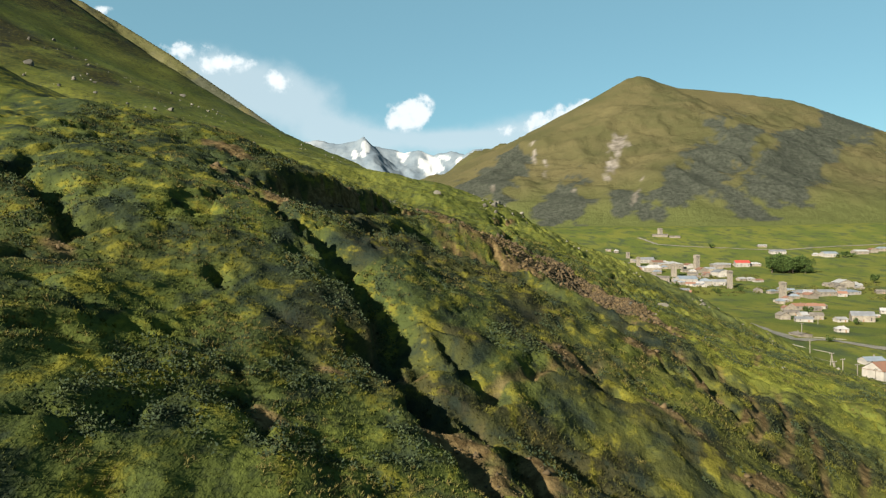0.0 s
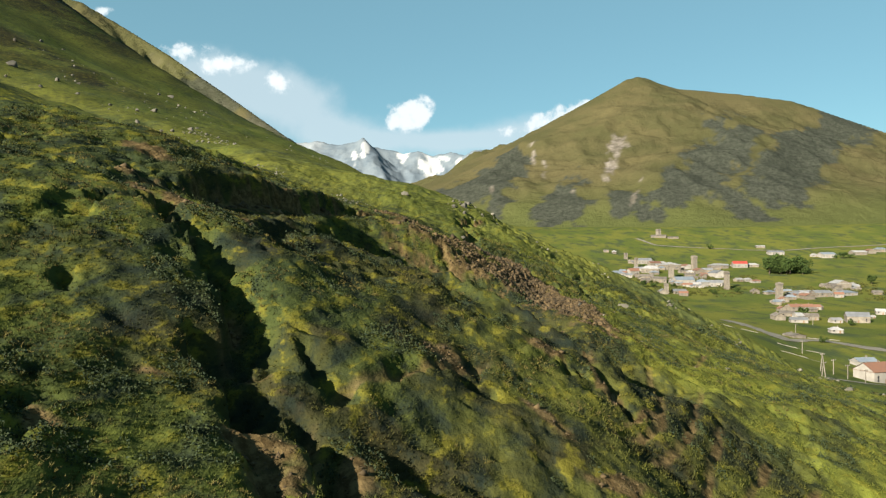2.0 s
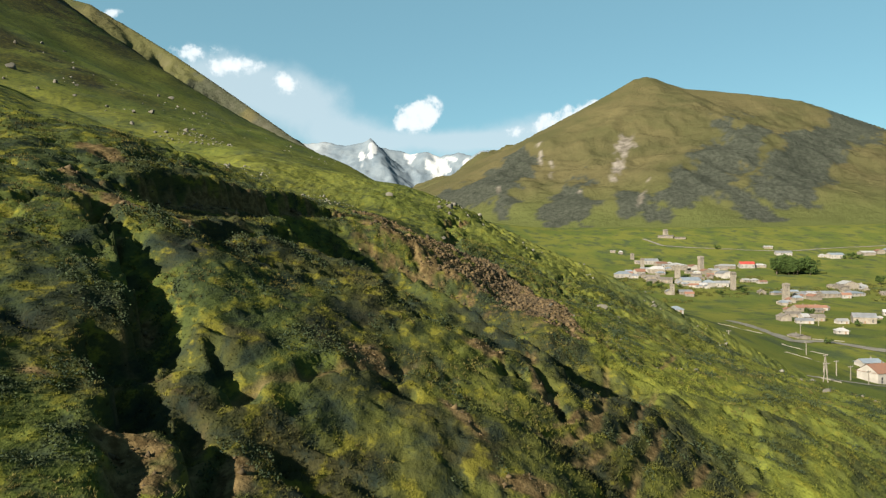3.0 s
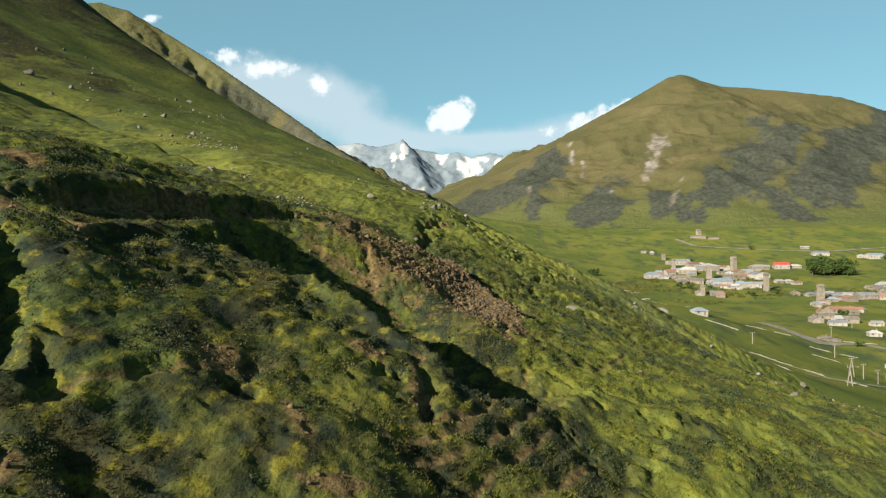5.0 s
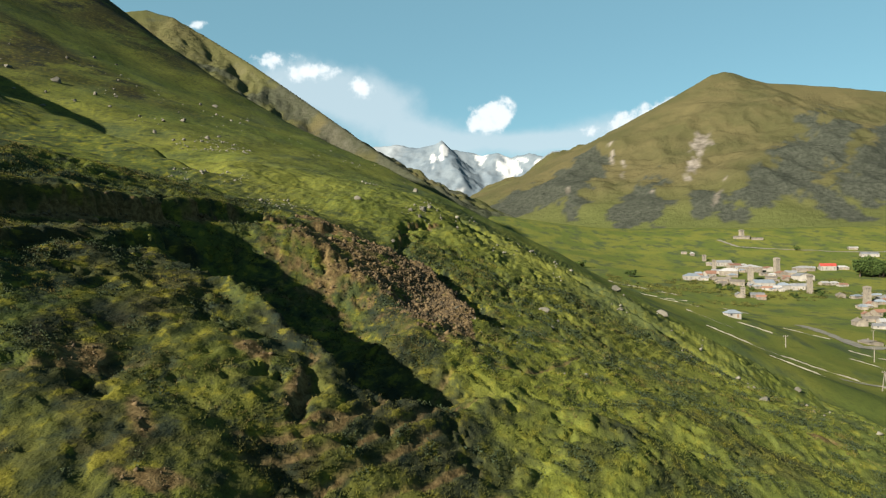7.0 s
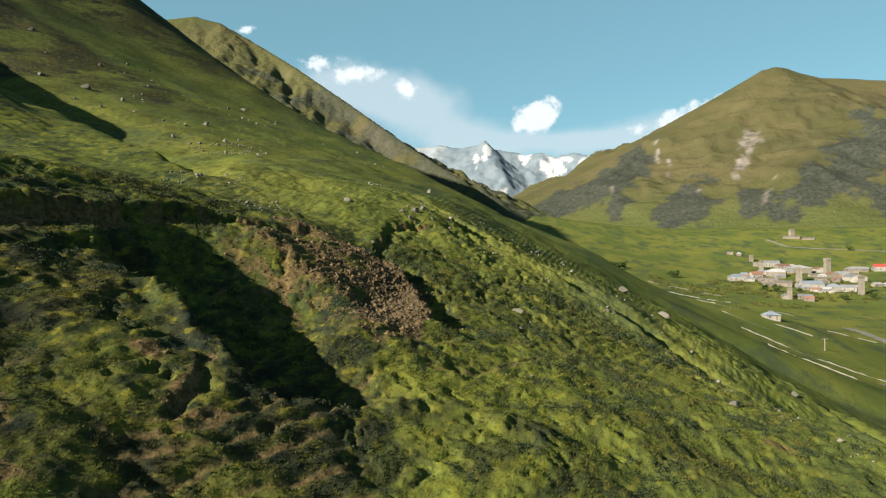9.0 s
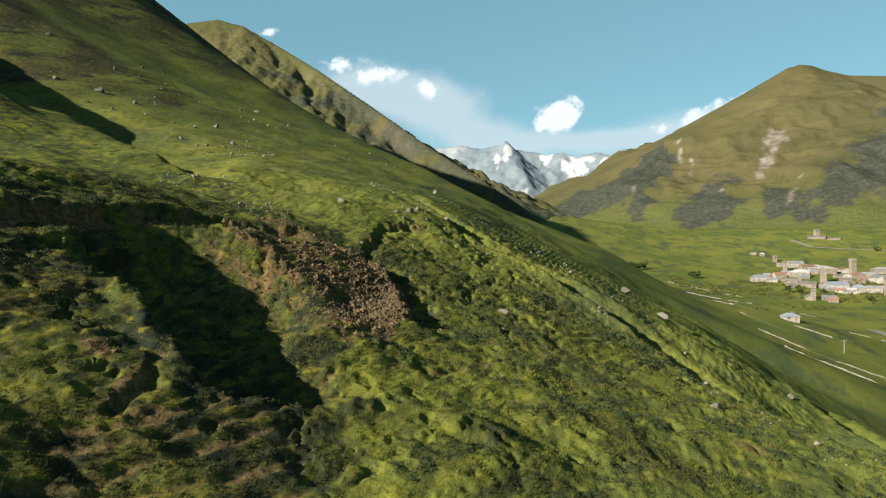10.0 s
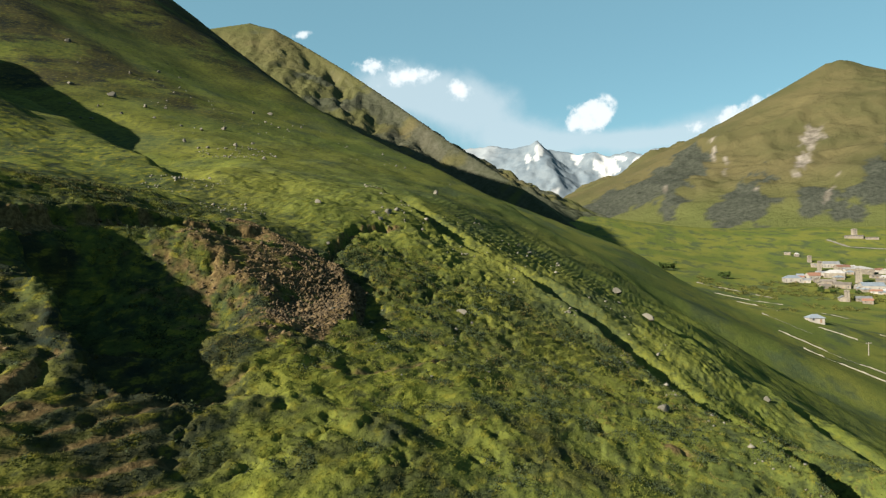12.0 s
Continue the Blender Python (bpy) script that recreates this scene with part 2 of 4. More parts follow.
def valley(x, y):
    """The valley floor with its fields, rising behind the village."""
    z = 1 + 0.012 * (y - 350) + 0.085 * soft(y - 780, 50) + 0.09 * soft(y - 1250, 60) - 0.145 * soft(y - 1650, 60)
    z = z + 0.14 * soft(222 - x, 35) + 0.02 * soft(x - 380, 40) + 11 * np.exp(-((x - 150) / 45) ** 2 - ((y - 450) / 90) ** 2) - 6 * np.exp(-((x - 225) / 45) ** 2 - ((y - 350) / 60) ** 2)
    z = z + (0.27 * soft(146 - x, 10) + 0.03 * soft(y - 260, 20) * smooth(-x, -110, -40)) * smooth(y, 180, 245) * (1 - smooth(y, 600, 950))
    z = z + 1.5 * fractal(x, y, 160, 3, 31)
    return z


def hill(x, y):
    yy = np.clip(y, 5, 420)
    z = np.interp(yy, STATION, HEIGHT) + 0.12 * np.minimum(y - 5, 0)
    beyond = soft(-x - 14, 3)
    z = z + np.interp(yy, STATION, RISE) * (soft(-x, 3) - beyond) + np.interp(yy, STATION, RISE_FAR) * beyond + np.interp(yy, STATION, FALL) * soft(x, 3)
    z = z + np.interp(yy, STATION, LOWER) * soft(x - 32, 6) + 0.11 * soft(-x - 100, 15) + 0.14 * soft(-x - 170, 25)
    for cx, cy, r, tall in SWELLS:
        z = z + tall * np.exp(-((x - cx) ** 2 + (y - cy) ** 2) / (r * r))
    over = soft(y - np.interp(x, BROW_X, BROW_Y), 7)
    return z - 1.2 * smooth(over, 0, 16) - 0.15 * over


def base(x, y):
    a, b = hill(x, y), valley(x, y)
    return np.logaddexp(a / 5.0, b / 5.0) * 5.0


# gullies and turf edges, drawn uphill along the slope so that the ground drops on their right
GULLY = [(0.1, 15.4), (-0.6, 16.8), (-1.0, 17.8), (-1.7, 18.7), (-2.3, 18.9), (-2.8, 19.6), (-2.6, 20.7), (-2.4, 21.8), (-2.9, 23.2), (-3.6, 24.7), (-4.4, 25.3), (-5.4, 26.6), (-6.5, 27.5), (-7.5, 28.9), (-8.8, 30.4), (-9.6, 31.6)]
GULLY_FOOT = [(1.5, 12.2), (0.9, 13.6), (0.4, 15.0), (0.0, 16.4)]
GULLY_LEFT = [(-11.4, 20.2), (-12.4, 21.4), (-13.6, 23.0), (-15.4, 24.9), (-17.4, 27.8)]
GULLY_RIGHT = [(2.8, 13.6), (1.7, 16.2), (1.1, 17.1), (0.7, 18.0), (0.1, 19.7)]
GULLY_SHORT = [(1.2, 20.4), (0.8, 21.1), (0.3, 21.9), (-0.2, 22.6), (-0.5, 23.3)]
GULLY_MID = [(5.5, 16.0), (4.4, 18.0), (3.6, 18.7), (3.0, 19.6)]
SLIP_BACK = [(18.8, 62.0), (17.6, 67.0), (15.2, 73.6), (11.8, 77.4), (6.0, 78.6)]
SCAR_EDGE = [(12.4, 30.0), (12.1, 32.4), (11.8, 34.4), (11.4, 36.8)]
LEDGE = [(-4.8, 33.2), (-4.7, 35.5), (-4.2, 37.8), (-3.5, 41.4), (-2.9, 46.0), (-2.4, 50.0)]
UPPER_SCAR = [(-5.0, 32.2), (-6.4, 32.8), (-7.8, 33.2), (-9.4, 33.6), (-10.6, 34.6)]
SLIP_EDGE = [(-10.8, 35.6), (-9.6, 37.8), (-8.9, 40.7), (-7.8, 44.2), (-7.3, 49.0), (-7.3, 53.0), (-6.6, 60.0), (-5.8, 66.8), (-4.2, 72.0), (-1.0, 76.0), (2.6, 79.0)]
TERRACE_EDGE = [(14.6, 35.0), (12.4, 37.4), (9.6, 39.2), (6.2, 41.4), (3.6, 43.8), (0.6, 46.2), (-2.6, 48.0), (-5.4, 49.0)]
SLIP_LIP = [(5.0, 79.6), (11.0, 79.6), (15.2, 75.8), (17.4, 69.0), (18.4, 62.5)]
UPPER_GULLY = [(-20.0, 93.0), (-34.2, 101.5), (-44.0, 108.6), (-54.0, 114.5), (-66.0, 123.5), (-88.0, 134.0), (-110.0, 141.0), (-160.0, 148.0)]
# high ground beyond the left edge of view, added to shade the upper gully
UNSEEN_SPUR = [(-76.0, 106.0), (-98.0, 112.0), (-120.0, 122.0), (-175.0, 141.0)]
SMALL_SCARP = [(8.3, 80.0), (7.3, 86.0), (6.4, 92.0), (6.8, 99.0), (9.5, 103.0)]
ROAD = [(58.5, 50.0), (57.3, 58.3), (55.2, 63.6), (52.8, 72.0), (49.3, 83.0), (43.9, 92.9), (36.9, 99.0), (28.7, 104.4), (20.0, 108.0), (13.2, 111.5), (7.0, 118.5), (1.0, 128.0), (-9.0, 146.0)]
DITCH_LOW = [(78.0, 84.0), (73.0, 92.0), (68.0, 101.0), (63.2, 112.0), (57.0, 121.0), (49.5, 129.0), (44.0, 140.0)]
PATHS = [[(10.6, 26.6), (12.3, 28.4), (13.7, 30.2), (14.9, 32.7), (15.6, 35.3), (16.6, 39.2), (17.8, 43.9), (19.4, 52.0)], [(11.6, 25.6), (13.2, 27.5), (14.9, 29.9), (16.9, 34.4), (18.2, 37.8), (19.7, 41.0), (21.6, 46.0)], [(12.8, 24.2), (14.5, 26.3), (15.9, 29.5), (17.7, 33.2), (19.6, 37.4)], [(14.4, 25.0), (15.8, 26.7), (17.6, 29.3), (19.4, 32.2), (21.4, 35.4)],
         [(0.6, 21.0), (2.1, 22.7), (4.4, 25.8), (5.6, 27.4), (6.8, 29.6)], [(16.5, 24.6), (18.2, 27.2), (20.4, 30.4), (22.6, 33.4)], [(20.5, 50.0), (24.0, 54.0), (27.0, 60.0), (28.5, 66.0)]]
# bare earth: centre, half sizes, turn in degrees, strength
BARE = [(8.0, 66.5, 9.0, 9.5, -35, 0.62), (-6.2, 33.0, 2.2, 1.5, 20, 1.0), (-1.0, 21.0, 0.8, 0.6, 0, 0.8), (-2.7, 18.0, 0.7, 0.4, 0, 0.7), (0.2, 16.4, 0.9, 1.0, 30, 1.0), (0.9, 15.4, 1.0, 0.9, 0, 0.9), (2.5, 17.6, 0.6, 1.2, 0, 0.8),
        (4.3, 27.7, 1.2, 1.4, 0, 0.65), (-12.6, 40.7, 1.8, 1.2, 0, 0.8), (-3.5, 14.1, 0.9, 0.5, 0, 0.7), (12.3, 33.2, 0.6, 3.2, 5, 1.1), (13.6, 31.4, 0.3, 2.2, -35, 1.0), (8.3, 25.6, 0.5, 1.1, 40, 0.9),
        (9.9, 33.9, 1.0, 0.8, 0, 0.7), (10.6, 22.9, 1.4, 0.5, 30, 0.9), (41.0, 99.0, 2.0, 3.0, 0, 0.5), (-11.2, 20.2, 0.7, 1.6, 30, 0.6), (47.5, 60.0, 1.6, 1.2, 0, 0.5), (30.5, 47.0, 1.0, 0.8, 0, 0.5)]


def cut(x, y, line, drop, back, lip=0.25, edge=0.35, ragged=0.5):
    """A turf edge: a sharp drop on the right of the line that eases out after some metres, with a raised lip."""
    wx, wy = x + ragged * fractal(x, y, 1.7, 4, 11, 0.6), y + ragged * fractal(x, y, 1.7, 4, 14, 0.6)
    d, s, u = reach(wx, wy, line)
    fade = smooth(u, 0.0, 0.12) * (1 - smooth(u, 0.9, 1.0))
    fall = -drop * smooth(s, 0, edge) * (1 - smooth(s, edge, back))
    return np.where(d < back * 1.5, (fall + lip * drop * np.exp(-((s + 0.5) / 1.1) ** 2) * (s < 0.3)) * fade, 0.0)


def bank(x, y, line, tall, drop, back):
    """A narrow raised bank with a ditch and a shelf on its right."""
    wx, wy = x + 0.35 * fractal(x, y, 3.0, 3, 17), y + 0.35 * fractal(x, y, 3.0, 3, 19)
    d, s, u = reach(wx, wy, line)
    k = smooth(u, 0.0, 0.05) * (1 - smooth(u, 0.93, 1.0)) * (0.9 + 0.2 * bumps(x, y, 9.0, 23)) * (1 + 0.6 * (1 - smooth(u, 0.05, 0.4)))
    ridge = tall * np.where(s < 0, np.exp(-(s / 1.5) ** 2), np.exp(-(s / 0.5) ** 2))
    return k * (ridge - drop * smooth(s, 0.1, 1.0) * (1 - smooth(s, 0.4 * back, back)))


def groove(x, y, line, wide, deep, ragged=0.3):
    wx, wy = x + ragged * fractal(x, y, 2.2, 3, 21), y + ragged * fractal(x, y, 2.2, 3, 24)
    d, s, u = reach(wx, wy, line)
    return -deep * np.exp(-(d / wide) ** 2) * smooth(u, 0.0, 0.08) * (1 - smooth(u, 0.92, 1.0))


def patch(x, y, cx, cy, rx, ry, turn=0.0):
    """1 at the centre of an ellipse, 0 at its edge, below 0 outside."""
    c, s = math.cos(radians(turn)), math.sin(radians(turn))
    u, v = (c * (x - cx) + s * (y - cy)) / rx, (c * (y - cy) - s * (x - cx)) / ry
    return 1 - np.sqrt(u * u + v * v)


def slip(x, y):
    """The landslip bowl: how deep it lies under the old slope, and the heap of earth at its mouth."""
    bowl = -3.6 * smooth(patch(x, y, 4.5, 53.0, 11.0, 12.0, 20), 0.0, 0.5)
    wall = 1.0 * np.exp(-((x - 3.5) / 6.5) ** 2 - ((y - 70) / 7) ** 2) - 1.2 * np.exp(-((x - 14.5) / 4.0) ** 2 - ((y - 64) / 6) ** 2)
    d, s, u = reach(x, y, SLIP_LIP)
    return bowl + wall + 0.5 * np.exp(-(d / 2.0) ** 2) * smooth(u, 0.0, 0.2)


def upper_gully(x, y):
    """The long hollow behind the upper terrace, wider and deeper towards the top."""
    d, s, u = reach(x, y, UNSEEN_SPUR)
    spur = (6 + 9.5 * smooth(u, 0.0, 0.5)) * np.exp(-(d / 13.0) ** 2)
    wx, wy = x + 1.6 * fractal(x, y, 9.0, 3, 26), y + 1.6 * fractal(x, y, 9.0, 3, 28)
    d, s, u = reach(wx, wy, UPPER_GULLY)
    size = smooth(u, 0.0, 0.55)
    back = 10 + 34 * size
    return spur + np.where(s > -12, (1.5 + 4.0 * size) * smooth(u, 0.0, 0.1) * (-smooth(s, 0.0, 6.0) * (1 - smooth(s, 5.0, back)) + 0.14 * np.exp(-((s + 2.5) / 4.0) ** 2)), 0.0)


def carve(x, y):
    z = slip(x, y)
    z = z + cut(x, y, GULLY, 1.4, 2.7, 0.08, 0.35, 0.5) + cut(x, y, GULLY_FOOT, 0.45, 1.2, 0.15, 0.3, 0.4) + cut(x, y, GULLY_LEFT, 0.8, 1.8, 0.2, 0.4, 0.4)
    z = z + cut(x, y, GULLY_RIGHT, 0.85, 1.7, 0.12, 0.3, 0.3) + cut(x, y, GULLY_SHORT, 0.7, 1.3, 0.12, 0.3, 0.3) + cut(x, y, GULLY_MID, 0.5, 1.3, 0.15, 0.3, 0.35)
    z = z + cut(x, y, SCAR_EDGE, 0.5, 1.5, 0.15, 0.3, 0.35) + cut(x, y, UPPER_SCAR, 0.9, 2.0, 0.15, 0.5, 0.45) + cut(x, y, LEDGE, 0.9, 2.6, 0.15, 0.4, 0.5)
    z = z + cut(x, y, SLIP_EDGE, 1.5, 7.0, 0.12, 0.7, 0.6) + cut(x, y, TERRACE_EDGE, 3.2, 13.0, 0.2, 1.6, 0.6)
    z = z + cut(x, y, SLIP_BACK, 1.5, 4.5, 0.3, 0.6, 0.5) + upper_gully(x, y)
    z = z + cut(x, y, SMALL_SCARP, 0.9, 2.4, 0.2, 0.4, 0.6)
    z = z + bank(x, y, ROAD, 0.5, 2.6, 8.0) + bank(x, y, DITCH_LOW, 0.4, 1.6, 7.0)
    for line in PATHS:
        z = z + groove(x, y, line, 0.24, 0.15, 0.08)
    return z


def calm_at(x, y):
    """1 on the smooth terrace above the landslip."""
    return np.maximum(smooth(y + 0.5 * x, 70, 82), smooth(y, 76, 82) * smooth(-x, 4, 10)) * (1 - smooth(x, 4, 14))


def rough_ground(x, y, h):
    """Turf hummocks, cattle steps along the contours and small hags, fading out away from the hill."""
    near = 1 - smooth(np.hypot(x - 20, y - 30), 60, 190)
    hilly = smooth(hill(x, y) - valley(x, y), 1, 9)
    z = 0.55 * fractal(x, y, 9.0, 3, 41) * (0.4 + 0.6 * hilly)
    z = z + near * (0.13 * fractal(x, 0.7 * y, 2.1, 5, 51, 0.6) + 0.055 * fractal(x, y, 0.9, 3, 57, 0.6, True))
    # cattle steps
    phase = h / 0.55 + 0.45 * fractal(x, y, 9.0, 3, 61)
    tread = phase - np.floor(phase)
    step = smooth(tread, 0.0, 0.75) * (1 - smooth(tread, 0.86, 1.0)) - 0.45
    where_steps = smooth(bumps(x, y, 13.0, 66) + 0.75 * smooth(x, 0, 14) + 0.5 * smooth(patch(x, y, 2, 37, 9, 11), 0, 0.4) - 0.1, -0.1, 0.5) * (1 - 0.55 * smooth(x, 40, 50)) * (1 - smooth(np.hypot(x - 30, y - 50), 80, 200)) * hilly
    z = z + 0.21 * step * where_steps * (0.65 + 0.35 * bumps(x, y, 6.0, 68))
    # hags: small torn edges
    hag = bumps(x + 1.2 * bumps(x, y, 2.0, 71), 0.42 * y + 0.15 * x, 2.9, 72)
    near = near * (1 - 0.92 * calm_at(x, y))
    quiet = 1.15 - 0.45 * smooth(x - 0.2 * y, 6, 14)
    z = z - near * hilly * 0.07 * quiet * smooth(hag, 0.30, 0.40) * (1 - smooth(hag, 0.40, 0.95)) * smooth(bumps(x, y, 9.0, 73), -0.1, 0.3)
    tear = fractal(x * 0.9 + y * 0.12, y * 0.6 - x * 0.1, 1.7, 4, 75, 0.62)
    z = z - near * hilly * 0.36 * quiet * smooth(tear, 0.60, 0.80) * smooth(bumps(x, y, 7.0, 74), -0.25, 0.35)
    nick = bumps(x + 0.4 * bumps(x, y, 0.9, 76), y * 0.8, 0.8, 77)
    z = z - near * hilly * 0.25 * smooth(nick, 0.40, 0.58) * smooth(bumps(x, y, 5.0, 78), -0.3, 0.3)
    return z


def ground(x, y):
    x, y = np.asarray(x, float), np.asarray(y, float)
    h = base(x, y) + carve(x, y)
    return h + rough_ground(x, y, h)


def bare_earth(x, y):
    """0 turf, 1 bare earth."""
    n = 0.95 * fractal(x, y, 1.9, 5, 81, 0.65)
    m = np.full(np.shape(x), -9.0)
    for cx, cy, rx, ry, turn, k in BARE:
        m = np.maximum(m, k * (patch(x, y, cx, cy, rx * 1.2, ry * 1.2, turn) + 0.1))
    d, s, u = reach(x, y, SLIP_LIP)
    m = np.maximum(m, np.where(s > -0.6, 0.95 - d / 13.0, -9.0))
    d, s, u = reach(x, y, SLIP_EDGE)
    m = np.maximum(m, 0.75 - np.abs(s - 1.0) / 1.6)
    for line, w, k in ((GULLY, 1.2, 0.42), (ROAD, 1.0, 0.4), (SMALL_SCARP, 0.7, 0.5), (GULLY_RIGHT, 0.9, 0.35), (DITCH_LOW, 0.6, 0.3)):
        d, s, u = reach(x, y, line)
        m = np.maximum(m, k - np.abs(s - 0.5) / w * 0.5)
    return smooth(m + 0.30 * n, 0.24, 0.54)


def worn_path(x, y):
    m = np.zeros(np.shape(x))
    for line in PATHS:
        d, s, u = reach(x + 0.08 * fractal(x, y, 1.5, 2, 87), y, line)
        m = np.maximum(m, (1 - smooth(d, 0.10, 0.28)) * smooth(u, 0.0, 0.1) * (1 - smooth(u, 0.85, 1.0)) * (0.6 + 0.4 * smooth(bumps(x, y, 2.5, 88), -0.4, 0.2)))
    return m


def lush_lift_at(x, y):
    """Brighter grass low on the slope beside the first gullies, sun glare painted in."""
    right = smooth(x - 0.2 * y + 3 * fractal(x, y, 6, 3, 96), 0, 8) * (1 - 0.62 * smooth(y, 26, 38)) * (1 - smooth(y, 48, 76)) * (1 - 0.6 * smooth(x, 24, 38))
    far_side = smooth(x, 38, 50) * smooth(y, 60, 90) * (1 - smooth(y, 260, 340)) * smooth(hill(x, y) - valley(x, y), 1, 6)
    return np.maximum(0.95 * right, 0.15 * far_side)


def heath_shade_at(x, y):
    """Dark heath high on the hill; below, painted shade round the landslip and gullies."""
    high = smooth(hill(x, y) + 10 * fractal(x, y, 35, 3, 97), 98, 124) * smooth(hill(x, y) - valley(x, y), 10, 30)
    # slope and hollow: weak grazing light put into the colour
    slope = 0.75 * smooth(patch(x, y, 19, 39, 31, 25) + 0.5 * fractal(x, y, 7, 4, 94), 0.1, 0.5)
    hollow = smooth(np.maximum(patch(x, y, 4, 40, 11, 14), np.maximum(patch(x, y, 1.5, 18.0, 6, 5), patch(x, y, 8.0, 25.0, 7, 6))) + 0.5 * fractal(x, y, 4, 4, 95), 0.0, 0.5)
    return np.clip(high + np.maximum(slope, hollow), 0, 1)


# ---- sheet ----
def graded(lo, hi, fine_lo, fine_hi, step, growth):
    """Coordinates with an even fine stretch and ever wider steps on both sides."""
    mid = list(np.arange(fine_lo, fine_hi, step))
    out, s, v = [], step, mid[-1]
    while v < hi:
        s *= growth
        v += s
        out.append(v)
    pre, s, v = [], step, mid[0]
    while v > lo:
        s *= growth
        v -= s
        pre.append(v)
    return np.array(pre[::-1] + mid + out)


def sheet(name, xs, ys, height):
    """A grid mesh over the plan at the heights given."""
    gx, gy = np.meshgrid(xs, ys)
    gz = height(gx, gy)
    nx, ny = len(xs), len(ys)
    k = np.arange(nx * ny).reshape(ny, nx)
    quads = np.stack([k[:-1, :-1], k[:-1, 1:], k[1:, 1:], k[1:, :-1]], -1).reshape(-1, 4)
    me = bpy.data.meshes.new(name)
    me.vertices.add(nx * ny)
    me.vertices.foreach_set("co", np.stack([gx, gy, gz], -1).astype(np.float32).ravel())
    me.loops.add(quads.size)
    me.loops.foreach_set("vertex_index", quads.astype(np.int32).ravel())
    me.polygons.add(len(quads))
    me.polygons.foreach_set("loop_start", np.arange(0, quads.size, 4, dtype=np.int32))
    me.polygons.foreach_set("use_smooth", np.ones(len(quads), dtype=bool))
    me.update(calc_edges=True)
    return me, gx, gy, gz


def spread(me, name, values):
    me.attributes.new(name, "FLOAT", "POINT").data.foreach_set("value", np.asarray(values, np.float32).ravel())


xs = graded(-900, 4300, -17, 60, 0.16, 1.026)
ys = np.concatenate([graded(-400, 9, 8.5, 9.5, 0.3, 1.12)[:-3], np.arange(9.2, 30, 0.14), np.arange(30, 48, 0.2), graded(47, 4700, 48, 122, 0.32, 1.035)[1:]])
ys = np.unique(ys.round(3))
ground_mesh, gx, gy, gz = sheet("ground", xs, ys, ground)
spread(ground_mesh, "bare", np.maximum(bare_earth(gx, gy), 0.95 * worn_path(gx, gy)))
spread(ground_mesh, "heath_shade", heath_shade_at(gx, gy))
spread(ground_mesh, "meadow", np.maximum(1 - smooth(hill(gx, gy) - valley(gx, gy), 2, 22), np.maximum(0.45 * smooth(gx - 0.20 * gy + 4 * fractal(gx, gy, 8, 4, 99), 3, 20), 0.6 * smooth(gy + 0.4 * gx, 82, 100))))
spread(ground_mesh, "lush_lift", lush_lift_at(gx, gy))
ground_mesh.materials.append(M_GROUND)
ground_ob = tagged(new("ground", ground_mesh), "steep green alpine pasture with torn turf and bare earth", "ground", kind="structure")


def on_ground(x, y):
    """The height of the sheet itself at a place."""
    i = np.clip(np.searchsorted(xs, x) - 1, 0, len(xs) - 2)
    j = np.clip(np.searchsorted(ys, y) - 1, 0, len(ys) - 2)
    u, v = (x - xs[i]) / (xs[i + 1] - xs[i]), (y - ys[j]) / (ys[j + 1] - ys[j])
    a, b, c, d = SHEET[j, i], SHEET[j, i + 1], SHEET[j + 1, i], SHEET[j + 1, i + 1]
    return a + (b - a) * u + (c - a) * v + (a - b - c + d) * u * v


SHEET = gz

# ---- mountains ----
def crest_height(x, y, crest, fall, sag=0.0):
    """Height of a mountain under a crest line of (x, y, z): the ground falls away from it on both sides."""
    best = np.full(np.shape(x), -1e9)
    for k in range(len(crest) - 1):
        (ax, ay, az), (bx, by, bz) = crest[k], crest[k + 1]
        dx, dy = bx - ax, by - ay
        t = np.clip(((x - ax) * dx + (y - ay) * dy) / (dx * dx + dy * dy), 0, 1)
        d = np.hypot(x - ax - t * dx, y - ay - t * dy)
        z = az + t * (bz - az) - fall * d + sag * d * d
        best = np.maximum(best, z)
    return best


def polar(bearing, dist, lift, x0=0.0):
    """A place by bearing (degrees to the right of ahead), distance and elevation in degrees from the first eye."""
    a = radians(bearing)
    return (x0 + dist * math.sin(a), dist * math.cos(a), 60 + dist * math.tan(radians(lift)))


BIG_CREST = [polar(-6.5, 2550, 0.3), polar(-2.7, 2620, 3.6), polar(0.7, 2750, 6.1), polar(3.5, 2850, 7.7), polar(7.2, 3000, 9.0), polar(9.9, 3150, 10.8), polar(12.6, 3280, 12.2), polar(13.9, 3330, 13.2), polar(14.8, 3370, 13.75),
             polar(15.7, 3400, 13.9), polar(16.4, 3425, 13.7), polar(17.1, 3450, 13.35), polar(18.6, 3480, 12.8), polar(22.7, 3560, 12.1), polar(26.5, 3620, 11.25), polar(28.0, 3640, 10.6), polar(30.1, 3630, 9.6), polar(32.4, 3600, 8.5), polar(38, 3500, 6.5), polar(50, 3300, 5.0)]


def big_mountain(x, y):
    z = crest_height(x, y, BIG_CREST, 0.60, 0.000075)
    d = smooth(z, 90, 320) * smooth(reach(x, y, BIG_CREST)[0], 20, 260)
    z = z + d * (26 * fractal(x, y, 420, 5, 101, 0.5, True) * smooth(-z + 0.0 * x, -860, -500) - 6)
    z = z + d * 7 * fractal(x, y, 110, 4, 105, 0.55, True)
    return z


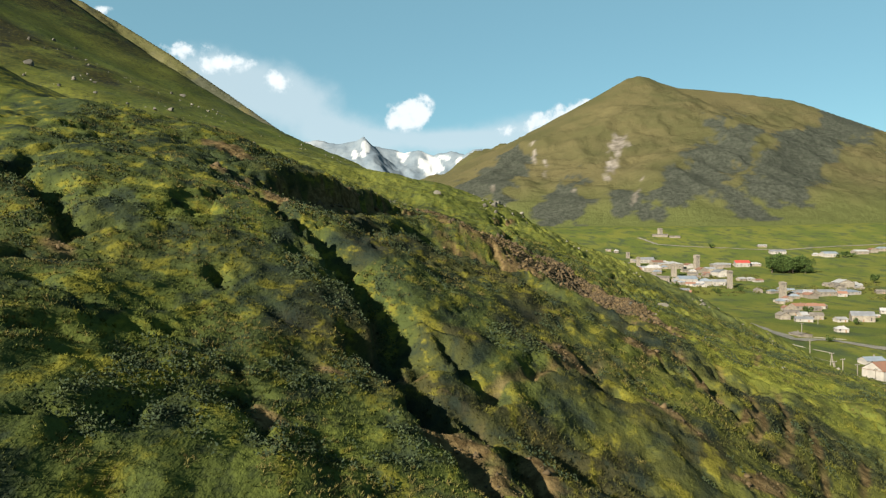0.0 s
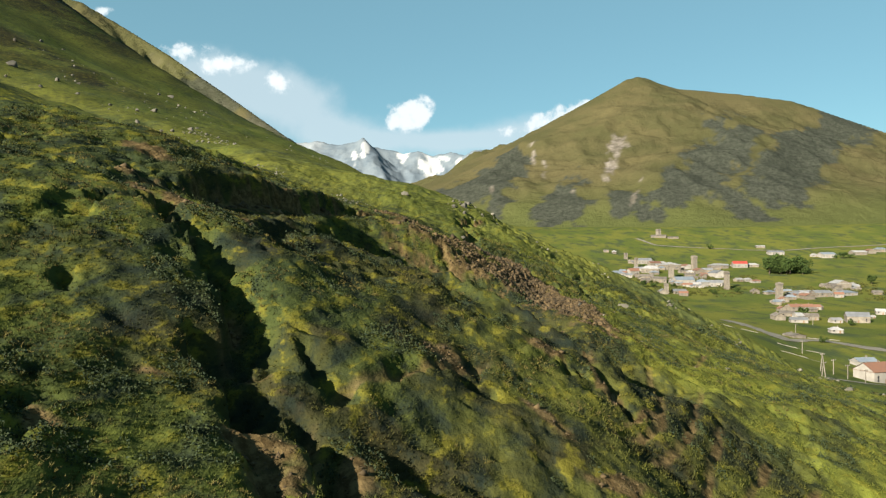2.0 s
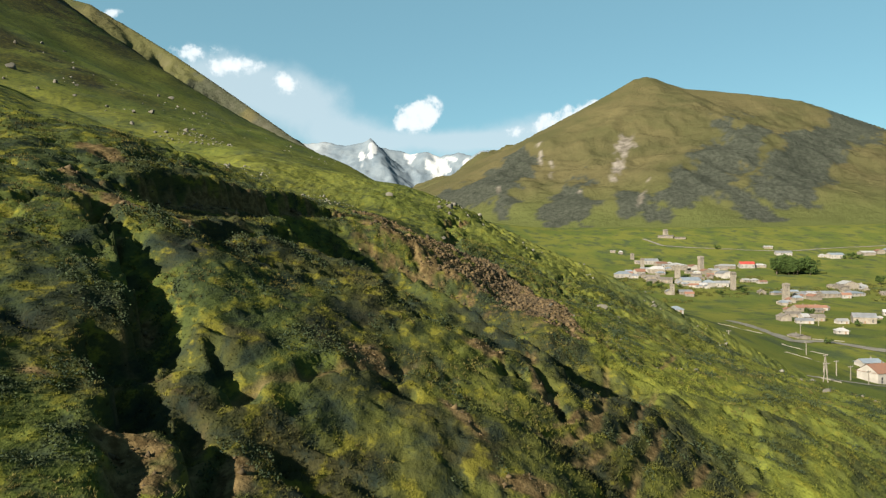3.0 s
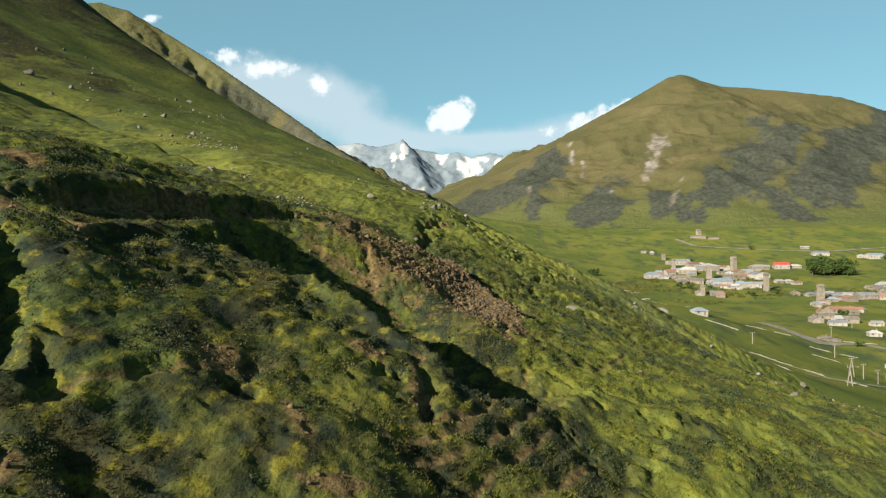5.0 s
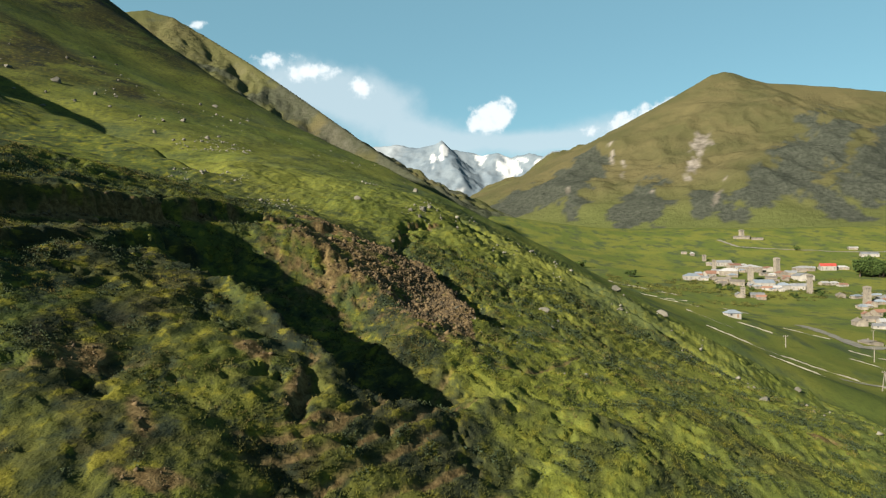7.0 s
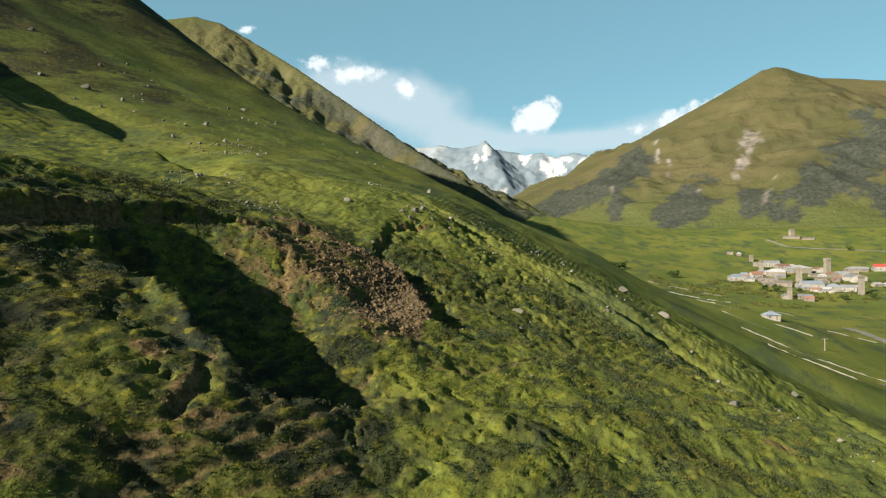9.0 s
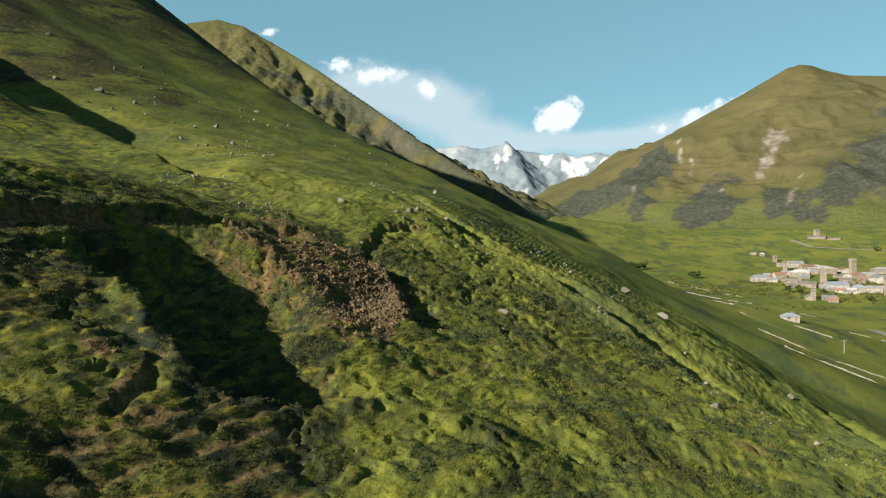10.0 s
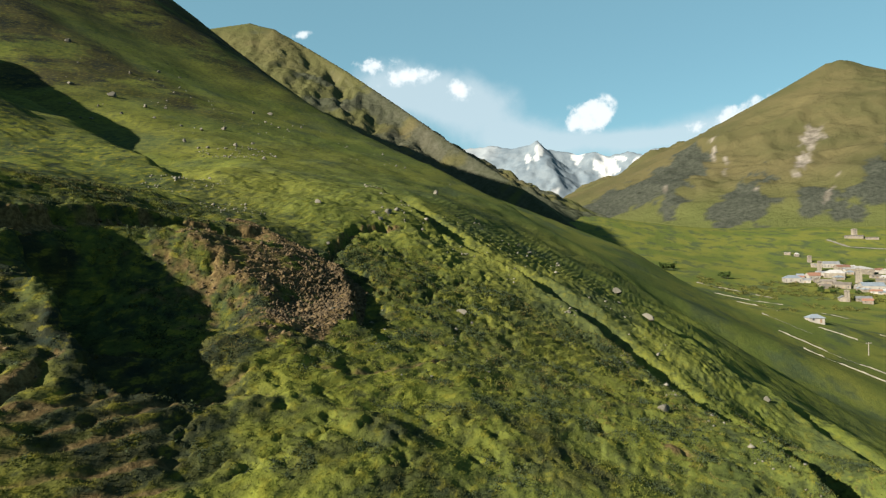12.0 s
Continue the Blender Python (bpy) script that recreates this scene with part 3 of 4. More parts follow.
xs2, ys2 = np.arange(-350, 3100, 11.0), np.arange(1300, 4100, 11.0)
me, gx, gy, gz = sheet("mountain", xs2, ys2, big_mountain)
bear = np.degrees(np.arctan2(gx, gy))
up = np.degrees(np.arctan2(crest_height(gx, gy, BIG_CREST, 0.60, 0.000075) - 60, np.hypot(gx, gy)))
wob = 1.2 * fractal(gx, gy * 0.5, 220, 4, 111, 0.6)
scrub = np.zeros_like(gx)
# juniper and rhododendron scrub on the flanks: bearing, height, half sizes, turn
for cb, cu, rb, ru, turn in ((0.6, 4.0, 5.6, 1.7, 28), (5.0, 6.6, 2.6, 1.0, 30), (20.5, 6.6, 2.0, 4.0, -38), (22.6, 7.4, 1.4, 2.4, -20), (26.5, 6.2, 2.2, 4.6, -52), (28.4, 8.2, 1.6, 2.6, -50), (11.6, 5.0, 2.4, 2.2, -50), (9.0, 3.6, 1.6, 1.5, -40), (14.6, 4.5, 1.3, 2.2, -25), (4.6, 5.3, 1.6, 2.8, -60), (17.5, 3.9, 1.5, 1.4, 0), (2.6, 4.8, 1.2, 2.0, -60)):
    scrub = np.maximum(scrub, smooth(patch(bear + wob, up + wob, cb, cu, rb, ru, turn) + 0.4 * fractal(gx * 0.7, gy * 0.5, 60, 5, 115, 0.65), 0.02, 0.16))
rock = np.zeros_like(gx)
for cb, cu, rb, ru, turn in ((14.3, 9.3, 0.9, 0.5, 0), (14.0, 7.7, 0.45, 1.1, -15), (7.4, 7.9, 0.25, 0.9, 15), (8.6, 7.4, 0.15, 1.0, 20), (11.0, 5.5, 0.12, 0.8, 0), (15.6, 4.6, 0.14, 1.3, -25), (4.2, 4.9, 0.3, 0.5, 0)):
    rock = np.maximum(rock, smooth(patch(bear + 0.3 * wob, up + 0.3 * wob, cb, cu, rb, ru, turn) + 0.5 * fractal(gx, gy * 0.4, 32, 4, 117, 0.6), 0.05, 0.45))
spread(me, "scrub", scrub)
spread(me, "rock", rock)
spread(me, "low", 1 - smooth(gz + 20 * fractal(gx, gy, 200, 3, 119), 110, 330))
me.materials.append(M_MOUNTAIN)
tagged(new("mountain", me), "tall olive-green mountain with dark scrub and pale scree", "mountain", kind="structure")

SIDE_CREST = [polar(-42, 2400, 15.0, 35), polar(-32.3, 2350, 17.6, 35), polar(-30.0, 2350, 18.1, 35), polar(-28.1, 2300, 17.8, 35), polar(-25.5, 2230, 16.6, 35), polar(-22.4, 2080, 15.0, 35), polar(-18.3, 1900, 12.5, 35),
              polar(-13.2, 1670, 9.1, 35), polar(-10.0, 1540, 7.1, 35), polar(-6.7, 1400, 5.0, 35), polar(-4.3, 1290, 3.1, 35), polar(-3.3, 1260, 2.0, 35), polar(-2.0, 1220, -0.5, 35)]


def side_mountain(x, y):
    z = crest_height(x, y, SIDE_CREST, 0.72, 0.00012)
    d = smooth(z, 60, 200) * smooth(reach(x, y, SIDE_CREST)[0], 10, 170)
    # spurs run down from the crest, steeper on the side away from the sun
    cut_in = 0.0
    for period, deep, seed in ((168.0, 24.0, 131), (71.0, 18.0, 135), (31.0, 9.0, 139)):
        q = (0.93 * x + 0.36 * y + 0.42 * period * fractal(x, y, 1.9 * period, 4, seed, 0.6)) / period
        k, q = np.floor(q), q - np.floor(q)
        saw = np.where(q < 0.62, smooth(q, -0.3, 0.62), 1 - smooth(q, 0.62, 1.02))
        cut_in = cut_in - deep * (1 - saw) * (0.6 + 0.4 * bumps(k * 37.0, 0.4 * y, 150.0, seed + 2))
    near_crest = smooth(z, 25, 90) * smooth(reach(x, y, SIDE_CREST)[0], 4, 50)
    z = z + near_crest * cut_in * (0.25 + 0.75 * smooth(x, -1050, -600)) * (1 - 0.6 * smooth(x, -170, -60)) + d * (np.minimum(7 * fractal(x, y, 90, 4, 137, 0.6, True) - 8, 0))
    return z


xs3, ys3 = np.arange(-1700, 240, 6.5), np.arange(800, 2500, 6.5)
me, gx, gy, gz = sheet("mountain_ridge", xs3, ys3, side_mountain)
sl = np.hypot(*np.gradient(gz, 6.5))
spread(me, "rock", 0.12 * smooth(sl + 0.15 * fractal(gx, gy, 40, 3, 141), 0.95, 1.4))
# scrub patches, thickened to the right to paint the lower ridge's shade
spread(me, "scrub", 0.75 * smooth(fractal(gx, gy, 120, 5, 143, 0.6) + 1.2 * smooth(gx, -950, -400) - 0.45, 0.0, 0.5))
spread(me, "low", np.maximum(1 - smooth(gz + 20 * fractal(gx, gy, 150, 3, 145), 120, 300), 0.35 * smooth(fractal(gx, gy, 200, 4, 147), -0.5, 0.4)))
me.materials.append(M_MOUNTAIN)
tagged(new("mountain_ridge", me), "steep grassy ridge with rocky spurs in shade", "mountain", kind="structure")

SNOW_CREST = [polar(-26, 4650, 8.5), polar(-14, 4650, 9.2), polar(-10.3, 4650, 9.4), polar(-8.5, 4620, 9.2), polar(-7.2, 4600, 9.5), polar(-6.5, 4600, 10.0), polar(-5.9, 4640, 9.3), polar(-4.8, 4650, 9.1), polar(-3.2, 4650, 8.7), polar(-2.0, 4650, 9.0), polar(-0.8, 4650, 8.7), polar(0.7, 4650, 9.1), polar(1.8, 4620, 8.7), polar(3.1, 4620, 9.0), polar(5.0, 4650, 8.6), polar(9, 4650, 8.3), polar(14, 4650, 8.0)]


def snow_mountain(x, y):
    z = crest_height(x, y, SNOW_CREST, 0.95, 0.00010) - 25
    d = smooth(reach(x, y, SNOW_CREST)[0], 0, 150)
    return z + (0.3 + 0.7 * d) * (42 * fractal(x, y, 420, 6, 151, 0.55, True) - 34)


xs4, ys4 = np.arange(-2300, 1300, 13.0), np.arange(3650, 4800, 13.0)
me, gx, gy, gz = sheet("snow_mountain", xs4, ys4, snow_mountain)
snow = smooth(gz + 170 * fractal(gx, gy, 330, 4, 161, 0.6), 700, 800) * smooth(fractal(gx, gy, 200, 4, 165, 0.6), 0.0, 0.4)
bear, up = np.degrees(np.arctan2(gx, gy)), np.degrees(np.arctan2(gz - 60, np.hypot(gx, gy)))
streak = 0.7 * fractal(gx + 0.6 * gz, 1.5 * gz, 140, 5, 163, 0.6)
snow = 0.25 * snow
for cb, cu, rb, ru, turn in ((-0.4, 7.4, 1.2, 1.0, -35), (1.5, 7.4, 0.4, 0.5, 25), (-3.4, 8.2, 0.5, 0.7, 10), (-6.4, 8.6, 0.3, 0.7, 0), (-7.2, 8.2, 0.2, 0.6, 0), (-4.8, 5.6, 0.5, 0.3, 30)):
    snow = np.maximum(snow, smooth(patch(bear, up, cb, cu, rb, ru, turn) + streak, 0.05, 0.35))
spread(me, "snow", snow)
me.materials.append(M_HAZED_SNOW)
tagged(new("snow_mountain", me), "far snow-covered rocky mountains under cloud", "mountain", kind="structure")

# ---- things: helpers ----
def part(name, bm, mat, parent=None, label="", at=None):
    """One mesh object out of a bmesh, under a thing or a part."""
    me = bpy.data.meshes.new(name)
    bm.to_mesh(me)
    bm.free()
    me.materials.append(mat)
    ob = new(name, me)
    if parent is not None:
        ob.parent = parent
    if at is not None:
        ob.matrix_basis = at
    if label:
        ob["label"] = label
    return ob


def box(bm, x0, x1, y0, y1, z0, z1, taper=0.0):
    """A box, narrower at its top by taper on each side."""
    v = [bm.verts.new(p) for p in ((x0, y0, z0), (x1, y0, z0), (x1, y1, z0), (x0, y1, z0),
                                   (x0 + taper, y0 + taper, z1), (x1 - taper, y0 + taper, z1), (x1 - taper, y1 - taper, z1), (x0 + taper, y1 - taper, z1))]
    for f in ((3, 2, 1, 0), (4, 5, 6, 7), (0, 1, 5, 4), (1, 2, 6, 5), (2, 3, 7, 6), (3, 0, 4, 7)):
        bm.faces.new([v[k] for k in f])
    return v


ROOFS = {
    "blue": plain("blue_sheet_roof", (0.150, 0.175, 0.205), 0.45, 0.6, 0.25, metal=0.2),
    "pale": plain("pale_sheet_roof", (0.240, 0.236, 0.236), 0.5, 0.6, 0.25, metal=0.2),
    "grey": plain("grey_sheet_roof", (0.150, 0.155, 0.165), 0.5, 0.6, 0.3, metal=0.2),
    "rust": plain("rusty_sheet_roof", (0.130, 0.066, 0.042), 0.8, 0.7, 0.4, second=(0.115, 0.061, 0.043)),
    "red": plain("red_sheet_roof", (0.210, 0.032, 0.024), 0.6, 0.6, 0.3),
    "stone": plain("slate_roof", (0.110, 0.098, 0.085), 0.9, 0.8, 0.4),
}
ROOF_WORDS = {"blue": "blue-grey metal", "pale": "pale metal", "grey": "grey metal", "rust": "rusty brown metal", "red": "red metal", "stone": "dark slate"}
M_STONE = plain("rubble_masonry", (0.135, 0.120, 0.096), 0.9, 1.2, 0.45, 0.08, second=(0.084, 0.074, 0.060))
M_PLASTER = plain("old_plaster", (0.180, 0.170, 0.152), 0.9, 0.6, 0.3)
M_HOLE = plain("dark_window", (0.022, 0.022, 0.025), 0.3, 1.0, 0.3)
M_WOOD = plain("weathered_wood", (0.144, 0.094, 0.058), 0.85, 2.0, 0.4)


def house(x, y, w, d, h, yaw, roof, rng):
    """A village house: masonry walls, a pitched sheet roof with eaves, windows, a door, perhaps a chimney."""
    w, d, h = w * 1.0, d * 1.0, h * 0.80
    hip = roof in ("pale", "blue") and rng.random() < 0.55
    wall_h, rise = h * 0.62, h * 0.38
    z = min(float(on_ground(x + a * w / 2, y + b * d / 2)) for a in (-1, 0, 1) for b in (-1, 0, 1))
    top = float(on_ground(x, y))
    sunk = max(top - z, 0.0) + 0.6
    ob = new("house")
    ob.matrix_basis = pose(x, y, top, 0, 0, yaw)
    white = roof != "stone" and rng.random() < 0.4
    tagged(ob, "%s village house with a %s roof" % ("whitewashed" if white else "rubble stone", ROOF_WORDS[roof]), "house", "village houses")
    wall_m = M_PLASTER if white else M_STONE
    bm = bmesh.new()
    X, Y, e = w / 2, d / 2, 0.45
    box(bm, -X, X, -Y, Y, -sunk, wall_h)
    if not hip:
        for sx in (-X, X):
            t = [bm.verts.new(p) for p in ((sx, -Y, wall_h), (sx, Y, wall_h), (sx, 0, wall_h + rise))]
            bm.faces.new(t if sx > 0 else t[::-1])
    part("wall", bm, wall_m, ob)
    bm = bmesh.new()
    run = X - Y * 0.85 if hip else X + e
    lower = [(-X - e, -Y - e), (X + e, -Y - e), (X + e, Y + e), (-X - e, Y + e)]
    k = wall_h - rise * e / Y
    for dz in (0.0, 0.14):
        c = [bm.verts.new((a, b, k + dz)) for a, b in lower]
        r = [bm.verts.new((-run, 0, wall_h + rise + dz)), bm.verts.new((run, 0, wall_h + rise + dz))]
        faces = [(c[0], c[1], r[1], r[0]), (c[2], c[3], r[0], r[1])] + ([(c[1], c[2], r[1]), (c[3], c[0], r[0])] if hip else [])
        for f in faces:
            bm.faces.new(f if dz else f[::-1])
        if dz:
            for i in range(4):
                bm.faces.new((low[i], low[(i + 1) % 4], c[(i + 1) % 4], c[i]))
        low = c
    part("roof", bm, ROOFS[roof], ob)
    n = max(2, int(w / 4.5))
    for i in range(n):
        cx = -X + (i + 0.5) * w / n
        bm = bmesh.new()
        if i == n // 2:
            box(bm, cx - 0.55, cx + 0.55, -Y - 0.07, -Y + 0.1, -0.2, 1.9)
            part("door", bm, M_WOOD, ob)
        else:
            tall = min(1.3, wall_h * 0.45)
            box(bm, cx - 0.5, cx + 0.5, -Y - 0.07, -Y + 0.1, wall_h * 0.42, wall_h * 0.42 + tall)
            part("window", bm, M_HOLE, ob)
    if wall_h > 4.5:
        for i in range(n):
            cx = -X + (i + 0.5) * w / n
            bm = bmesh.new()
            box(bm, cx - 0.5, cx + 0.5, -Y - 0.06, -Y + 0.1, wall_h * 0.16, wall_h * 0.16 + 1.2)
            if i != n // 2:
                part("window", bm, M_HOLE, ob)
            else:
                bm.free()
    if rng.random() < 0.4:
        bm = bmesh.new()
        box(bm, X * 0.3, X * 0.3 + 0.7, 0.3, 1.0, wall_h, wall_h + rise + 0.9)
        part("chimney", bm, M_STONE, ob)
    return ob


def tower(x, y, w, h, rng):
    """A medieval defence tower: a tall tapering shaft with a wider parapet on small arches and slit windows."""
    ob = new("stone_tower")
    ob.matrix_basis = pose(x, y, float(on_ground(x, y)), 0, 0, rng.choice((4, 12, -8)))
    tagged(ob, "tall pale stone defence tower with an overhanging parapet", "tower", "village towers")
    a = w * 0.36
    bm = bmesh.new()
    box(bm, -a, a, -a, a, -1.5, h * 0.84, a * 0.14)
    part("shaft", bm, M_STONE, ob)
    bm = bmesh.new()
    b = a * 0.98
    box(bm, -b, b, -b, b, h * 0.84, h, 0.05)
    part("parapet", bm, M_STONE, ob)
    for k in range(4):
        bm = bmesh.new()
        cx = -b + (k + 0.5) * b / 2
        box(bm, cx - b * 0.11, cx + b * 0.11, -b - 0.06, -b + 0.1, h * 0.86, h * 0.94)
        part("embrasure", bm, M_HOLE, ob)
    for k, zz in enumerate((0.35, 0.55, 0.72)):
        bm = bmesh.new()
        box(bm, -0.3, 0.3, -a - 0.05, -a + 0.6, h * zz, h * zz + 1.1)
        part("window", bm, M_HOLE, ob)
    bm = bmesh.new()
    r = b * 0.97
    v = [bm.verts.new(p) for p in ((-r, -r, h), (r, -r, h), (r, r, h), (-r, r, h), (0, -r * 0.4, h + a * 0.3), (0, r * 0.4, h + a * 0.3))]
    for f in ((0, 1, 4), (1, 2, 5, 4), (2, 3, 5), (3, 0, 4, 5)):
        bm.faces.new([v[i] for i in f])
    part("roof", bm, ROOFS["stone"], ob)


# where they stand: x, y, width, depth, height, turn, roof; towers: x, y, width, height
TOWERS = [
    (469, 1511, 12.2, 15.4),    (328, 1241, 8.0, 10.5),    (388, 1070, 10.3, 24.5),    (328, 994, 10.4, 18.5),    (317, 1135, 7.3, 14.4),    (362, 883, 7.8, 22.4),    (274, 846, 7.5, 12.2),    (388, 799, 9.0, 18.9),
]
UPPER = [
    (252, 999, 21.8, 14.3, 11.3, 0, "blue"),
    (282, 1026, 14.9, 11.6, 11.6, 18, "rust"),
    (343, 1180, 22.9, 14.6, 11.4, 0, "grey"),
    (317, 1056, 25.6, 15.5, 12.8, -20, "pale"),
    (363, 1109, 30.4, 25.2, 12.5, 95, "pale"),
    (322, 926, 23.9, 20.3, 12.7, 0, "blue"),
    (321, 907, 11.7, 7.7, 5.9, -20, "rust"),
    (344, 918, 19.2, 13.3, 10.4, 95, "blue"),
    (358, 912, 16.2, 10.4, 9.6, 0, "grey"),
    (443, 1118, 27.0, 18.0, 9.0, 0, "pale"),
    (398, 1002, 25.9, 20.9, 12.1, 95, "grey"),
    (478, 1119, 21.7, 14.4, 12.6, -10, "red"),
    (499, 1121, 18.1, 11.7, 7.2, -10, "pale"),
]
MIDDLE = [
    (390, 1111, 17.9, 12.0, 9.0, 95, "rust"),
    (387, 1048, 16.9, 13.2, 10.1, 95, "rust"),
    (292, 853, 15.1, 12.3, 6.9, -10, "grey"),
    (291, 985, 17.5, 10.9, 7.9, -20, "stone"),
    (406, 953, 10.7, 7.4, 6.1, 18, "pale"),
    (351, 1150, 18.5, 13.5, 9.3, 8, "rust"),
    (405, 1064, 15.4, 10.2, 8.6, -10, "grey"),
    (322, 1301, 9.4, 5.9, 7.3, 95, "pale"),
    (298, 947, 16.8, 13.7, 9.2, -20, "stone"),
    (305, 1077, 13.9, 11.3, 7.8, 0, "grey"),
    (467, 1502, 31.5, 26.1, 6.1, -20, "stone"),
    (490, 1480, 21.5, 16.7, 4.8, -10, "stone"),
    (356, 997, 14.5, 11.8, 8.0, -20, "stone"),
]
LOWER_ROW = [
    (398, 845, 12.3, 7.9, 5.4, 18, "blue"),
    (371, 768, 12.4, 9.3, 4.9, 18, "pale"),
    (416, 824, 13.3, 9.5, 5.3, 8, "grey"),
    (419, 800, 16.8, 11.3, 7.7, 95, "rust"),
    (442, 811, 19.6, 15.7, 8.5, 0, "grey"),
    (504, 882, 28.4, 17.4, 12.1, 80, "pale"),
    (525, 892, 10.1, 8.5, 6.5, -20, "pale"),
    (473, 816, 21.0, 15.4, 6.6, 18, "blue"),
    (492, 873, 14.1, 10.9, 8.4, 8, "stone"),
    (352, 693, 14.5, 12.3, 7.8, 8, "rust"),
    (364, 692, 11.1, 6.9, 7.8, 8, "rust"),
    (309, 600, 6.8, 5.1, 7.2, 18, "pale"),
]
EDGE = [
    (319, 599, 10.6, 7.1, 7.2, -10, "stone"),
    (349, 583, 16.9, 12.0, 10.3, -20, "grey"),
    (407, 645, 7.3, 4.9, 6.7, -20, "pale"),
    (510, 816, 10.5, 6.8, 5.9, -10, "stone"),
    (379, 612, 4.9, 3.1, 3.0, 0, "pale"),
    (284, 499, 8.0, 6.2, 5.2, -10, "pale"),
    (316, 635, 12.3, 9.7, 6.1, -20, "stone"),
    (672, 1219, 23.6, 19.2, 10.8, 0, "blue"),
    (655, 1229, 9.9, 6.8, 6.9, 8, "pale"),
    (743, 1247, 24.1, 16.2, 9.0, 0, "pale"),
    (774, 1262, 20.3, 12.4, 9.1, 80, "rust"),
    (798, 1272, 20.5, 12.7, 9.2, -10, "blue"),
    (613, 1344, 15.2, 11.9, 5.4, -10, "pale"),
    (605, 1266, 26.5, 16.0, 8.2, -10, "grey"),
]
NEAR = [
    (235, 384, 11.1, 7.6, 5.2, 8, "blue"),
    (216, 343, 14.9, 11.8, 11.6, 18, "rust"),
    (238, 466, 11.3, 9.2, 3.0, 95, "stone"),
]

rng = random.Random(7)
for row in TOWERS:
    tower(*row, rng)
for rows in (UPPER, MIDDLE, LOWER_ROW, EDGE, NEAR):
    for row in rows:
        house(*row, rng)
# sheds and barns that crowd between the houses
for row in UPPER * 3 + MIDDLE * 2 + LOWER_ROW * 3 + EDGE[:2]:
    if rng.random() < 0.8 and row[1] < 1400:
        a, r = rng.uniform(0, 6.28), rng.uniform(13, 24)
        house(row[0] + r * math.cos(a), row[1] + r * math.sin(a), rng.uniform(8, 14), rng.uniform(6, 9), rng.uniform(5, 7.5), rng.choice((0, 10, -15, 85)), rng.choice(("rust", "stone", "grey", "pale", "blue", "stone")), rng)

# ---- tracks, walls and trees of the valley ----
M_GRAVEL = plain("pale_gravel", (0.125, 0.118, 0.096), 0.95, 0.5, 0.35, 0.05)
M_DRYSTONE = plain("dry_stone", (0.105, 0.100, 0.080), 0.95, 0.8, 0.4, 0.08)


def resample(line, step):
    out = []
    for (ax, ay), (bx, by) in zip(line, line[1:]):
        n = max(1, int(math.hypot(bx - ax, by - ay) / step))
        out += [(ax + (bx - ax) * k / n, ay + (by - ay) * k / n) for k in range(n)]
    return out + [line[-1]]


def ribbon(name, label, line, width, lift, seed):
    """A track that lies on the ground, with ragged edges."""
    pts = resample(line, 5.0)
    bm = bmesh.new()
    prev = None
    for k, (x, y) in enumerate(pts):
        (ax, ay), (bx, by) = pts[max(k - 1, 0)], pts[min(k + 1, len(pts) - 1)]
        l = math.hypot(bx - ax, by - ay)
        nx, ny = (by - ay) / l, -(bx - ax) / l
        row = []
        for s in (-1, -0.4, 0.4, 1):
            w = s * width / 2 * (1 + 0.45 * float(bumps(x + 40 * s, y, 9.0, seed)))
            row.append(bm.verts.new((x + nx * w, y + ny * w, float(on_ground(x + nx * w, y + ny * w)) + lift)))
        if prev:
            for i in range(3):
                bm.faces.new((prev[i], prev[i + 1], row[i + 1], row[i]))
        prev = row
    return tagged(part(name, bm, M_GRAVEL), label, "track", kind="structure")


ribbon("road_upper", "pale gravel road above the village", [(415, 1485), (428, 1395), (470, 1367), (568, 1323), (649, 1307), (712, 1326), (854, 1352), (980, 1380)], 7.0, 0.5, 1)
ribbon("road_lower", "wide pale gravel road by the river", [(243, 594), (228, 503), (223, 446), (250, 454), (257, 440), (268, 418), (290, 395)], 8.0, 0.3, 2)
ribbon("track_near", "narrow pale farm track", [(150, 300), (169, 303), (182, 304), (198, 310), (215, 325)], 3.0, 0.25, 3)


def stone_wall(line, width, tall, seed):
    """A low tumbled dry-stone wall, lumpy along its whole length."""
    pts = resample(line, 1.6)
    bm = bmesh.new()
    prev = None
    for k, (x, y) in enumerate(pts):
        (ax, ay), (bx, by) = pts[max(k - 1, 0)], pts[min(k + 1, len(pts) - 1)]
        l = math.hypot(bx - ax, by - ay)
        nx, ny = (by - ay) / l, -(bx - ax) / l
        gap = 0.1 if bumps(x, y, 9.0, seed + 5) < -0.25 else 1.0
        row = []
        for s, up in ((-1, -0.5), (-0.7, 0.8), (0.6, 1.0), (1, -0.5)):
            w = s * width / 2 * (1 + 0.4 * rng.uniform(-1, 1))
            z = float(on_ground(x + nx * w, y + ny * w))
            row.append(bm.verts.new((x + nx * w, y + ny * w, z + (up * tall * gap * (1 + 0.4 * rng.uniform(-1, 1)) if up > 0 else up))))
        if prev:
            for i in range(3):
                bm.faces.new((prev[i], prev[i + 1], row[i + 1], row[i]))
        prev = row
    return tagged(part("stone_wall", bm, M_DRYSTONE), "low tumbled dry-stone wall between meadows", "wall", "field walls")


